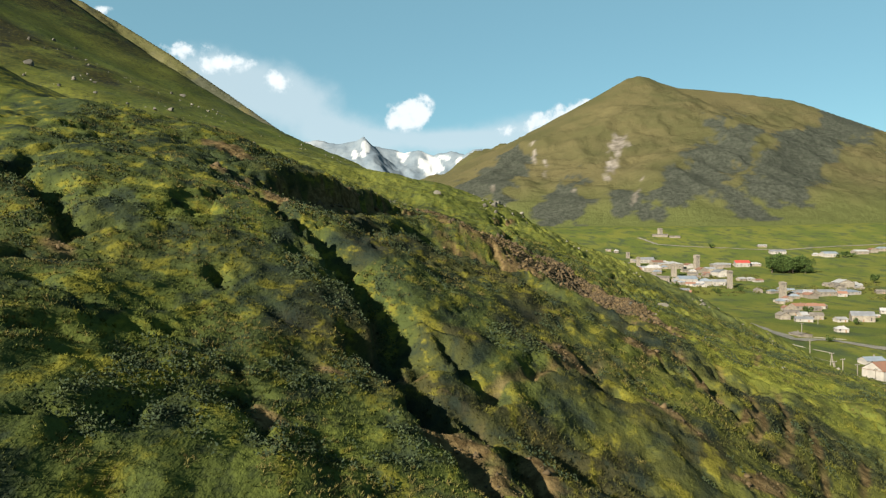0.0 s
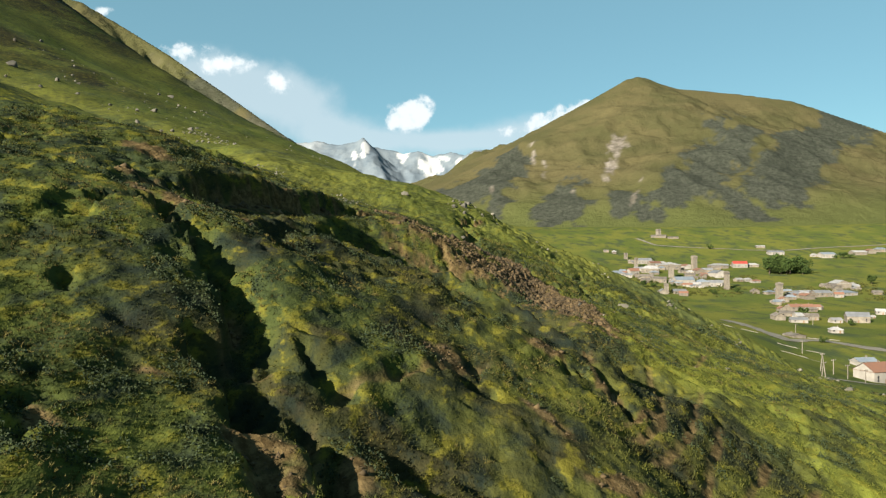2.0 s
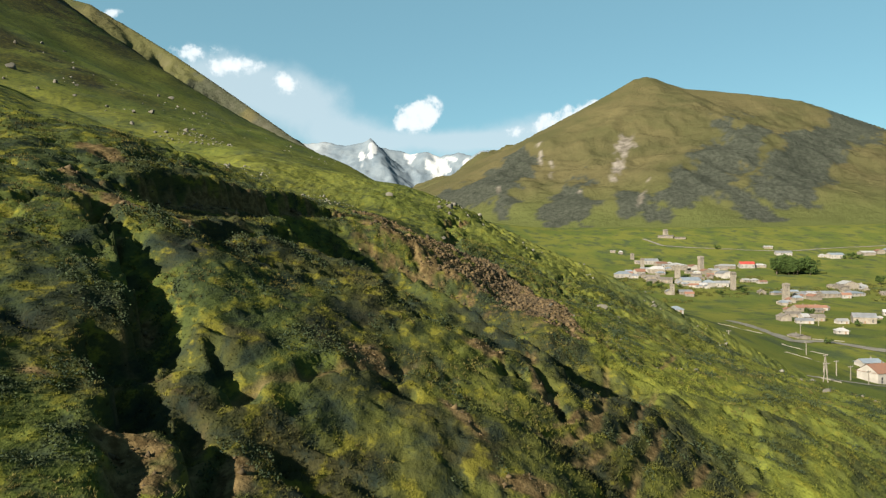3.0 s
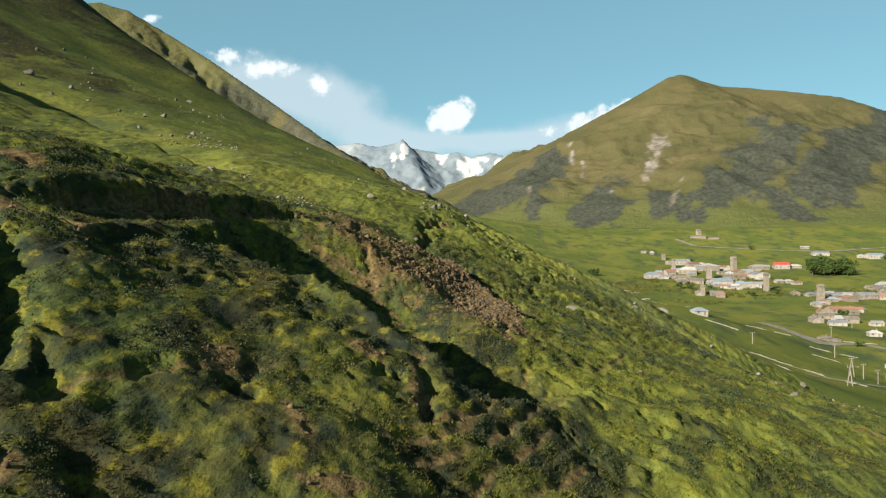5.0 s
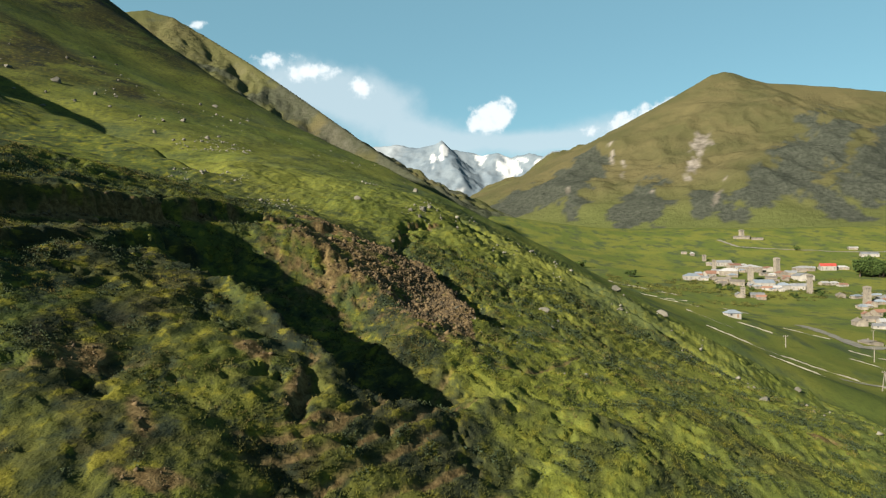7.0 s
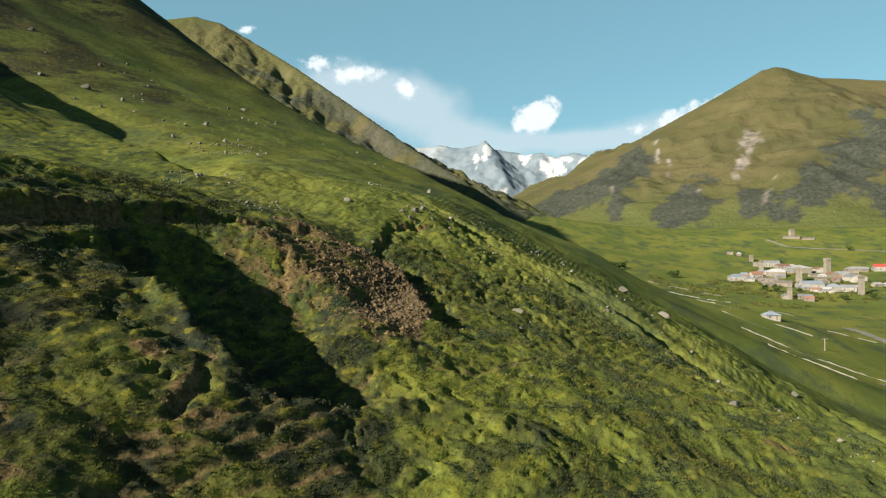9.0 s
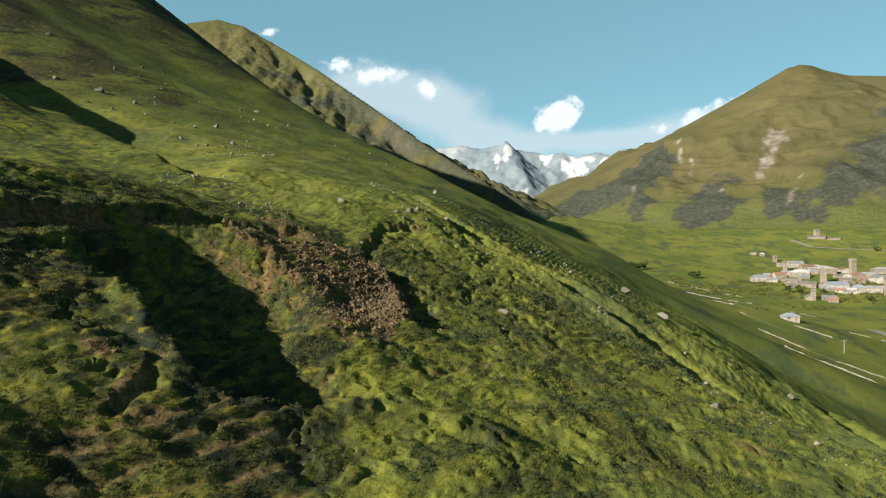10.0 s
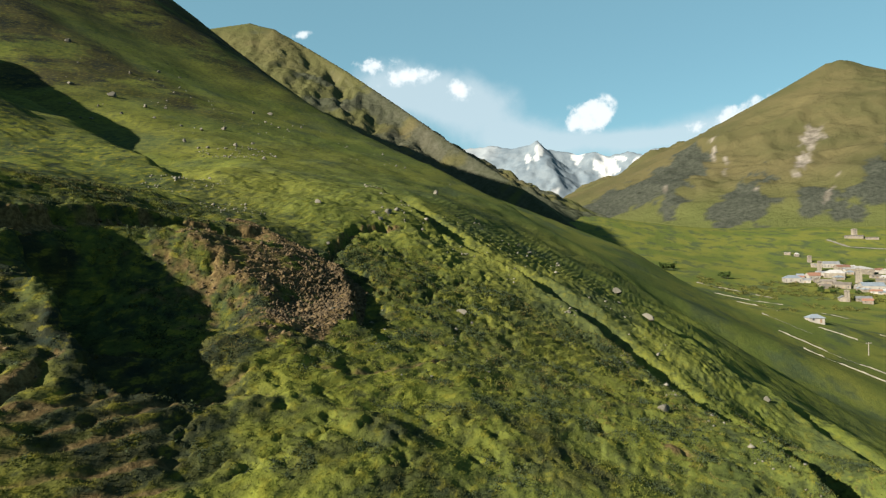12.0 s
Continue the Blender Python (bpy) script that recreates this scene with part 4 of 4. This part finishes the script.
for k, (line, w, tall) in enumerate((
        ([(126, 901), (169, 866), (200, 833)], 5.0, 1.6), ([(135, 801), (197, 778)], 3.0, 1.2), ([(131, 695), (155, 646), (170, 590)], 2.6, 1.2),
        ([(114, 408), (131, 378)], 1.7, 1.0), ([(112, 356), (117, 348), (136, 332), (152, 317), (172, 296)], 1.5, 0.9), ([(114, 318), (120, 310), (131, 290), (137, 282)], 1.3, 0.9),
        ([(217, 714), (229, 676)], 2.4, 1.0), ([(140, 405), (156, 396)], 1.7, 0.9), ([(110, 470), (128, 440)], 1.8, 0.9), ([(200, 505), (216, 470)], 1.8, 0.8), ([(232, 470), (262, 455)], 2.0, 0.9),
        ([(205, 420), (226, 408)], 1.8, 0.8), ([(190, 385), (212, 380)], 1.6, 0.8))):
    stone_wall(line, w * 0.6, tall * 0.55, k * 3)

house(142.4, 422, 8.0, 6.0, 5.2, 12, "blue", rng)

M_BARK = plain("bark", (0.065, 0.050, 0.036), 0.9, 3.0, 0.4)


def leaf_material(name, dark, light):
    m, t, b = material(name, 0.8)
    g = t.nodes.new("ShaderNodeNewGeometry")
    n = grain(t, g.outputs["Position"], 0.35, 3)
    c = blend(t, g.outputs["Random Per Island"], dark, light)
    c = blend(t, calc(t, "MULTIPLY", ramp(t, n, 0.35, 0.7), 0.5), c, dark)
    link(t, c, b.inputs["Base Color"])
    b.inputs["Specular IOR Level"].default_value = 0.05
    return m


M_LEAF = leaf_material("tree_leaves", (0.014, 0.026, 0.008), (0.040, 0.058, 0.014))
M_SCRUB = leaf_material("scrub_leaves", (0.024, 0.030, 0.009), (0.070, 0.066, 0.016))


def mesh_from(name, verts, faces, mat):
    me = bpy.data.meshes.new(name)
    n = faces.shape[1]
    me.vertices.add(len(verts))
    me.vertices.foreach_set("co", verts.astype(np.float32).ravel())
    me.loops.add(faces.size)
    me.loops.foreach_set("vertex_index", faces.astype(np.int32).ravel())
    me.polygons.add(len(faces))
    me.polygons.foreach_set("loop_start", np.arange(0, faces.size, n, dtype=np.int32))
    me.update(calc_edges=True)
    me.materials.append(mat)
    return me


def leaves(centres, size, rnd):
    """Leaf clumps: one bent triangle pair at each centre, turned at random."""
    n = len(centres)
    a, b = rnd.normal(size=(n, 3)), rnd.normal(size=(n, 3))
    a /= np.linalg.norm(a, axis=1)[:, None]
    b -= a * (a * b).sum(1)[:, None]
    b /= np.linalg.norm(b, axis=1)[:, None]
    s = (size * rnd.uniform(0.6, 1.4, n))[:, None]
    v = np.stack([centres - a * s, centres + b * s * 0.6, centres + a * s, centres - b * s * 0.6 + np.cross(a, b) * s * 0.35], 1).reshape(-1, 3)
    return v, np.arange(4 * n).reshape(n, 4)


def tree(seed, tall, wide):
    """A broad tree: tapered trunk with limbs, and a crown of many leaf clumps in uneven lobes."""
    rnd = np.random.RandomState(seed)
    ob = new("tree")
    bm = bmesh.new()
    ring = None
    for k in range(6):
        z, r = -0.6 + k * tall * 0.14, 0.035 * tall * (1 - k * 0.14)
        new_ring = [bm.verts.new((r * math.cos(q) + 0.06 * k * math.sin(seed), r * math.sin(q), z)) for q in np.linspace(0, 2 * math.pi, 8)[:-1]]
        if ring:
            for i in range(7):
                bm.faces.new((ring[i], ring[(i + 1) % 7], new_ring[(i + 1) % 7], new_ring[i]))
        ring = new_ring
    for k in range(5):
        q = k * 1.26 + seed
        p0, p1 = Vector((0, 0, tall * (0.3 + 0.06 * k))), Vector((wide * 0.35 * math.cos(q), wide * 0.35 * math.sin(q), tall * (0.5 + 0.07 * k)))
        side = (p1 - p0).cross(Vector((0, 0, 1))).normalized() * 0.012 * tall
        up = Vector((0, 0, 0.012 * tall))
        c = [bm.verts.new(p) for p in (p0 + side, p0 - up, p0 - side, p0 + up)]
        tip = bm.verts.new(p1)
        for i in range(4):
            bm.faces.new((c[i], c[(i + 1) % 4], tip))
    part("trunk", bm, M_BARK, ob)
    pts = []
    for k in range(9):
        c = np.array([rnd.normal() * wide * 0.24, rnd.normal() * wide * 0.24, tall * rnd.uniform(0.35, 0.82)])
        r = wide * rnd.uniform(0.18, 0.32)
        d = rnd.normal(size=(130, 3))
        d /= np.linalg.norm(d, axis=1)[:, None]
        pts.append(c + d * r * rnd.uniform(0.55, 1.05, 130)[:, None])
    v, f = leaves(np.concatenate(pts), tall * 0.05, rnd)
    crown = new("crown", mesh_from("crown", v, f, M_LEAF))
    crown.parent = ob
    return tagged(ob, "broad dark green leafy tree among the meadows", "tree", "valley trees")


KINDS = [tree(3, 11.0, 9.0), tree(8, 9.0, 9.5), tree(13, 7.0, 7.5)]
SPOTS = [(363, 854, 0.8), (332, 849, 0.75), (365, 1208, 0.9), (564, 914, 1.2), (514, 1342, 1.0), (166, 986, 1.3), (172, 990, 1.0), (106, 1029, 1.2), (96, 1010, 1.0), (91, 1000, 1.1), (246, 445, 0.45),
         (680, 1204, 1.0), (692, 1204, 1.1), (706, 1208, 1.0), (300, 900, 0.8), (262, 898, 0.9), (275, 902, 0.8), (330, 560, 0.8), (322, 618, 0.9)]
for k in range(22):
    a, r = rng.uniform(0, 6.28), math.sqrt(rng.random())
    SPOTS.append((508 + 27 * r * math.cos(a), 1030 + 26 * r * math.sin(a), rng.uniform(1.8, 2.7)))
for k, (x, y, s) in enumerate(SPOTS):
    m = pose(x, y, float(on_ground(x, y)), 0, 0, rng.uniform(0, 360)) @ Matrix.Scale(s, 4)
    if k >= 3:
        copy_thing(KINDS[k % 3], m)
for ob, (x, y, s) in zip(KINDS, SPOTS):
    ob.matrix_basis = pose(x, y, float(on_ground(x, y)), 0, 0, 40 * s) @ Matrix.Scale(s, 4)

# scrub on the bank under the village
rnd = np.random.RandomState(5)
n = 1500
bx, by = rnd.uniform(130, 560, n), rnd.uniform(690, 1020, n)
keep = (np.abs(by - (900 - 0.16 * (bx - 150))) < 38 * (0.5 + 0.6 * rnd.rand(n))) | (bumps(bx, by, 60.0, 7) > 0.55)
bx, by = bx[keep], by[keep]
cz = on_ground(bx, by)
c = np.concatenate([np.stack([bx, by, cz], 1) + rnd.normal(size=(len(bx), 3)) * np.array([1.6, 1.6, 0.7]) + (0, 0, 1.0) for k in range(40)])
v, f = leaves(c, 0.6, rnd)
tagged(new("scrub", mesh_from("scrub", v, f, M_SCRUB)), "olive-brown shrubs on the village bank", "shrubs", kind="stuff")


def pole(x, y, tall, brace):
    """A wooden power pole with a crossarm; some stand on two splayed legs."""
    ob = new("power_pole")
    ob.matrix_basis = pose(x, y, float(on_ground(x, y)), 0, 0, 25)
    for s in ((-1, 1) if brace else (0,)):
        bm = bmesh.new()
        v = box(bm, -0.16, 0.16, -0.16, 0.16, -0.5, tall, 0.04)
        for q in v[:4]:
            q.co.x += s * 1.5
        part("post", bm, M_POLE, ob)
    bm = bmesh.new()
    box(bm, -1.5, 1.5, -0.12, 0.12, tall - 0.6, tall - 0.35)
    part("crossarm", bm, M_POLE, ob)
    for s in (-1.3, 0, 1.3):
        bm = bmesh.new()
        box(bm, s - 0.08, s + 0.08, -0.08, 0.08, tall - 0.35, tall - 0.05)
        part("insulator", bm, M_PLASTER, ob)
    return tagged(ob, "weathered wooden power pole in a meadow", "pole", "power poles")


M_POLE = plain("grey_pole", (0.144, 0.130, 0.108), 0.85, 2.0, 0.3)
for x, y, tall, brace in ((181, 326, 8.5, True), (185, 324, 7.0, False), (187, 316, 6.5, False), (192, 311, 6.0, False), (162, 290, 8.0, True), (207, 395, 7.5, False), (150, 360, 6.0, False), (246, 480, 7.5, False), (300, 560, 8.0, False)):
    pole(x, y, tall, brace)

# ---- boulders, clods and tussocks of the hillside ----
M_ROCK = plain("lichened_rock", (0.090, 0.084, 0.068), 0.95, 1.4, 0.5, 0.06, second=(0.050, 0.048, 0.038))


def boulder(seed):
    """A weathered block with broken facets."""
    rnd = random.Random(seed)
    bm = bmesh.new()
    bmesh.ops.create_icosphere(bm, subdivisions=3, radius=0.5)
    cuts = [(Vector((rnd.gauss(0, 1), rnd.gauss(0, 1), rnd.gauss(0, 0.7))).normalized(), rnd.uniform(0.22, 0.38)) for k in range(13)]
    for v in bm.verts:
        for n, d in cuts:
            over = v.co.dot(n) - d
            if over > 0:
                v.co -= n * over
        v.co += Vector(noise.noise_vector(v.co * 5 + Vector((seed, 0, 0)))) * 0.022
        v.co.z *= 0.7
    return tagged(part("boulder", bm, M_ROCK), "grey lichened boulder lying on the grassy slope", "boulder", "boulders on the slope")


BOULDERS_HIGH = [(-110.2, 185.8, 3.8), (-154.4, 214.9, 2.6), (-98.3, 185.7, 2.2), (-122.5, 182.1, 2.4), (-74.6, 191.0, 2.9), (-73.5, 177.9, 1.9), (-63.9, 156.4, 2.0), (-94.4, 242.7, 2.1), (-97.5, 261.6, 2.7),
                 (-96.2, 192.5, 1.7), (-93.0, 169.0, 1.7), (-87.8, 176.0, 1.3), (-81.0, 179.2, 1.3), (-103.2, 171.8, 1.4), (-108.1, 166.1, 1.4), (-55.4, 166.2, 2.0), (-5.7, 183.2, 3.0), (-59.8, 182.5, 1.6), (-128.1, 215.8, 2.0)]
BOULDERS_LOW = [(-131.0, 248.8, 1.8), (-132.4, 237.5, 2.2), (-0.7, 99.0, 1.3), (7.9, 106.0, 1.7), (7.8, 102.8, 1.3), (8.3, 109.4, 1.1), (41.7, 146.4, 3.0), (47.4, 126.4, 2.6), (47.2, 73.2, 1.8), (25.5, 81.0, 1.5), (24.7, 143.9, 1.6),
                (61.9, 105.0, 1.6), (7.0, 85.1, 0.7), (18.9, 66.2, 0.7), (17.1, 63.7, 0.6), (36.3, 97.4, 0.7), (6.2, 104.0, 1.0), (27.0, 79.5, 0.8)]
SHAPES = [boulder(k) for k in range(5)]
for k, (x, y, s) in enumerate(BOULDERS_HIGH + BOULDERS_LOW):
    m = pose(x, y, float(on_ground(x, y)) + 0.12 * s, rng.uniform(-12, 12), rng.uniform(-8, 18), rng.uniform(0, 360)) @ Matrix.Diagonal((1.0 * s, 0.75 * s, 0.85 * s, 1))
    if k >= 5:
        copy_thing(SHAPES[k % 5], m)
    first = (first if k else []) + [m]
for ob, m in zip(SHAPES, first):
    ob.matrix_basis = m

rnd = np.random.RandomState(11)
OCTA = np.array([(1, 0, 0), (-1, 0, 0), (0, 1, 0), (0, -1, 0), (0, 0, 1), (0, 0, -1)], float)
OCTA_F = np.array([(0, 2, 4), (2, 1, 4), (1, 3, 4), (3, 0, 4), (2, 0, 5), (1, 2, 5), (3, 1, 5), (0, 3, 5)])


def stones(px, py, size, sink=0.2):
    """Rough little blocks on the ground, each turned and squashed its own way."""
    n = len(px)
    v = OCTA[None] * rnd.uniform(0.55, 1.25, (n, 6, 1)) + rnd.normal(size=(n, 6, 3)) * 0.22
    v = v * (size * 0.5)[:, None, None] * np.array([1, 1, 0.8])
    q = rnd.uniform(0, 6.28, n)
    c, s = np.cos(q), np.sin(q)
    v = np.stack([c[:, None] * v[..., 0] - s[:, None] * v[..., 1], s[:, None] * v[..., 0] + c[:, None] * v[..., 1], v[..., 2]], -1)
    v += np.stack([px, py, on_ground(px, py) + size * sink], -1)[:, None]
    f = OCTA_F[None] + 6 * np.arange(n)[:, None, None]
    return v.reshape(-1, 3), f.reshape(-1, 3)


def island_material(name, dark, light, rough=0.95):
    m, t, b = material(name, rough)
    g = t.nodes.new("ShaderNodeNewGeometry")
    c = blend(t, g.outputs["Random Per Island"], dark, light)
    c = blend(t, calc(t, "MULTIPLY", grain(t, g.outputs["Position"], 5.0, 4), 0.6), c, dark)
    link(t, c, b.inputs["Base Color"])
    return m


# clods of the landslip and of every bare patch
n = 110000
px = np.concatenate([rnd.normal(14.2, 3.2, n // 3), rnd.uniform(-12, 34, n - n // 3)])
py = np.concatenate([rnd.normal(69.0, 7.5, n // 3), rnd.uniform(11, 84, n - n // 3)])
keep = bare_earth(px, py) > 0.45 + 0.4 * rnd.rand(n)
px, py = px[keep], py[keep]
size = rnd.lognormal(-2.5, 0.8, len(px)) * (0.5 + 0.011 * py)
v, f = stones(px, py, np.clip(0.8 * size, 0.05, 0.6), 0.08)
tagged(new("clods", mesh_from("clods", v, f, island_material("clods", (0.020, 0.014, 0.007), (0.084, 0.058, 0.026)))), "crumbled brown clods and stones of a landslip", "rubble", kind="stuff")

# pale rubble strewn over the upper meadow and beside the road
def strewn(cx, cy, rx, ry, count):
    q, r = rnd.uniform(0, 6.28, count), np.sqrt(rnd.rand(count))
    return cx + rx * r * np.cos(q), cy + ry * r * np.sin(q)


spots = [strewn(-48, 152, 9, 10, 90), strewn(-52, 165, 8, 10, 60), strewn(-22, 97, 5, 9, 90), strewn(-8, 87, 4, 6, 60), strewn(-100, 200, 45, 45, 90), strewn(-60, 260, 40, 50, 60), strewn(20, 130, 14, 30, 60), strewn(8, 104, 3, 6, 40), strewn(44, 110, 6, 30, 50), strewn(24, 64, 8, 14, 40), strewn(56, 75, 6, 18, 30)]
spots += [strewn(x - 0.6, y, 1.3, 4.5, 16) for x, y in ROAD]
px, py = np.concatenate([s[0] for s in spots]), np.concatenate([s[1] for s in spots])
v, f = stones(px, py, np.clip(rnd.lognormal(-1.1, 0.5, len(px)), 0.15, 1.1) * (0.35 + 0.004 * py))
tagged(new("rubble", mesh_from("rubble", v, f, island_material("pale_stones", (0.050, 0.048, 0.038), (0.125, 0.118, 0.096)))), "scattered pale stones on the pasture", "rubble", kind="stuff")


def blades(px, py, count, length, width, lean, seed):
    """Tufts: each a handful of bent blades that spread from one foot."""
    r = np.random.RandomState(seed)
    n = len(px)
    pz = on_ground(px, py)
    q = r.uniform(0, 6.28, (n, count))
    tall = length[:, None] * r.uniform(0.5, 1.15, (n, count))
    out = tall * r.uniform(0.25, lean, (n, count))
    foot = r.uniform(0, 0.35, (n, count)) * length[:, None]
    fx, fy = px[:, None] + foot * np.cos(q + 0.6), py[:, None] + foot * np.sin(q + 0.6)
    w = width * r.uniform(0.6, 1.4, (n, count)) * (0.6 + length[:, None] * 1.4)
    sx, sy = -np.sin(q) * w, np.cos(q) * w
    z0 = np.broadcast_to(pz[:, None] - 0.04, fx.shape)
    a = np.stack([fx - sx, fy - sy, z0], -1)
    b = np.stack([fx + sx, fy + sy, z0], -1)
    tip = np.stack([fx + out * np.cos(q), fy + out * np.sin(q), z0 + tall], -1)
    v = np.stack([a, b, tip], 2).reshape(-1, 3)
    return v, np.arange(len(v)).reshape(-1, 3)


M_GRASS, t, b = material("grass_blades", 0.85)
g = t.nodes.new("ShaderNodeNewGeometry")
c, small, tiny = turf_colour(t, g.outputs["Position"], heath_shade=attribute(t, "heath_shade"), lush_lift=attribute(t, "lush_lift"))
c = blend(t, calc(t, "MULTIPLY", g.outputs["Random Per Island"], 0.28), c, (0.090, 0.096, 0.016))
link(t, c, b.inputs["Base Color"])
b.inputs["Specular IOR Level"].default_value = 0.02
M_DRY = leaf_material("dry_grass", (0.050, 0.044, 0.016), (0.098, 0.082, 0.024))
M_HERB = leaf_material("dark_herbs", (0.012, 0.019, 0.012), (0.032, 0.041, 0.016))


def scatter(count, seed, y1=95.0):
    """Places on the slope, thinning out with distance, none on bare earth."""
    r = np.random.RandomState(seed)
    y = 7 + (y1 - 7) * r.rand(count) ** 1.7
    x = r.uniform(-9 - 0.3 * y, 8 + 1.0 * np.minimum(y, 48) + 0.2 * y)
    keep = (bare_earth(x, y) < 0.25 + 0.3 * r.rand(count)) & (worn_path(x, y) < 0.2) & (calm_at(x, y) < 0.3 + 0.5 * r.rand(count))
    return x[keep], y[keep]


px, py = scatter(150000, 21)
lush_lift = 0.5 + 0.5 * fractal(px, py, 4.0, 3, 91)
v, f = blades(px, py, 6, (0.05 + 0.07 * np.clip(lush_lift, 0.1, 1.2)) * (0.62 + py / 45) * (1 + 0.9 * np.maximum(lush_lift_at(px, py) - 0.45, 0)), 0.022, 1.1, 22)
grass_mesh = mesh_from("grass", v, f, M_GRASS)
spread(grass_mesh, "lush_lift", lush_lift_at(v[:, 0], v[:, 1]))
spread(grass_mesh, "heath_shade", heath_shade_at(v[:, 0], v[:, 1]))
tagged(new("grass", grass_mesh), "short green grass tufts of the pasture", "grass", kind="stuff")
px, py = scatter(80000, 31)
keep = fractal(px, py, 2.6, 4, 93, 0.6) > 0.26 - 0.2 * (1 - smooth(py, 20, 34)) + 0.4 * smooth(px - 0.2 * py, 4, 10) + 0.5 * heath_shade_at(px, py)
px, py = px[keep], py[keep]
v, f = blades(px, py, 9, 0.11 * (0.62 + py / 45), 0.02, 1.3, 32)
tagged(new("dry_grass", mesh_from("dry_grass", v, f, M_DRY)), "straw-coloured dry grass tussocks", "grass", kind="stuff")
px, py = scatter(70000, 41)
keep = fractal(px, py, 2.6, 4, 95, 0.6) > 0.42 + 0.8 * lush_lift_at(px, py)
px, py = px[keep], py[keep]
k, grow = 12, 0.55 + py / 48
cx = np.repeat(px, k) + np.random.RandomState(42).normal(size=len(px) * k) * 0.10 * np.repeat(grow, k)
cy = np.repeat(py, k) + np.random.RandomState(43).normal(size=len(px) * k) * 0.10 * np.repeat(grow, k)
cz = on_ground(cx, cy) + (np.abs(np.random.RandomState(44).normal(size=len(cx))) * 0.06 + 0.02) * np.repeat(grow, k)
v, f = leaves(np.stack([cx, cy, cz], 1), 0.036 * np.repeat(grow, k), np.random.RandomState(45))
tagged(new("herbs", mesh_from("herbs", v, f, M_HERB)), "low dark green herbs and dock leaves", "plants", kind="stuff")
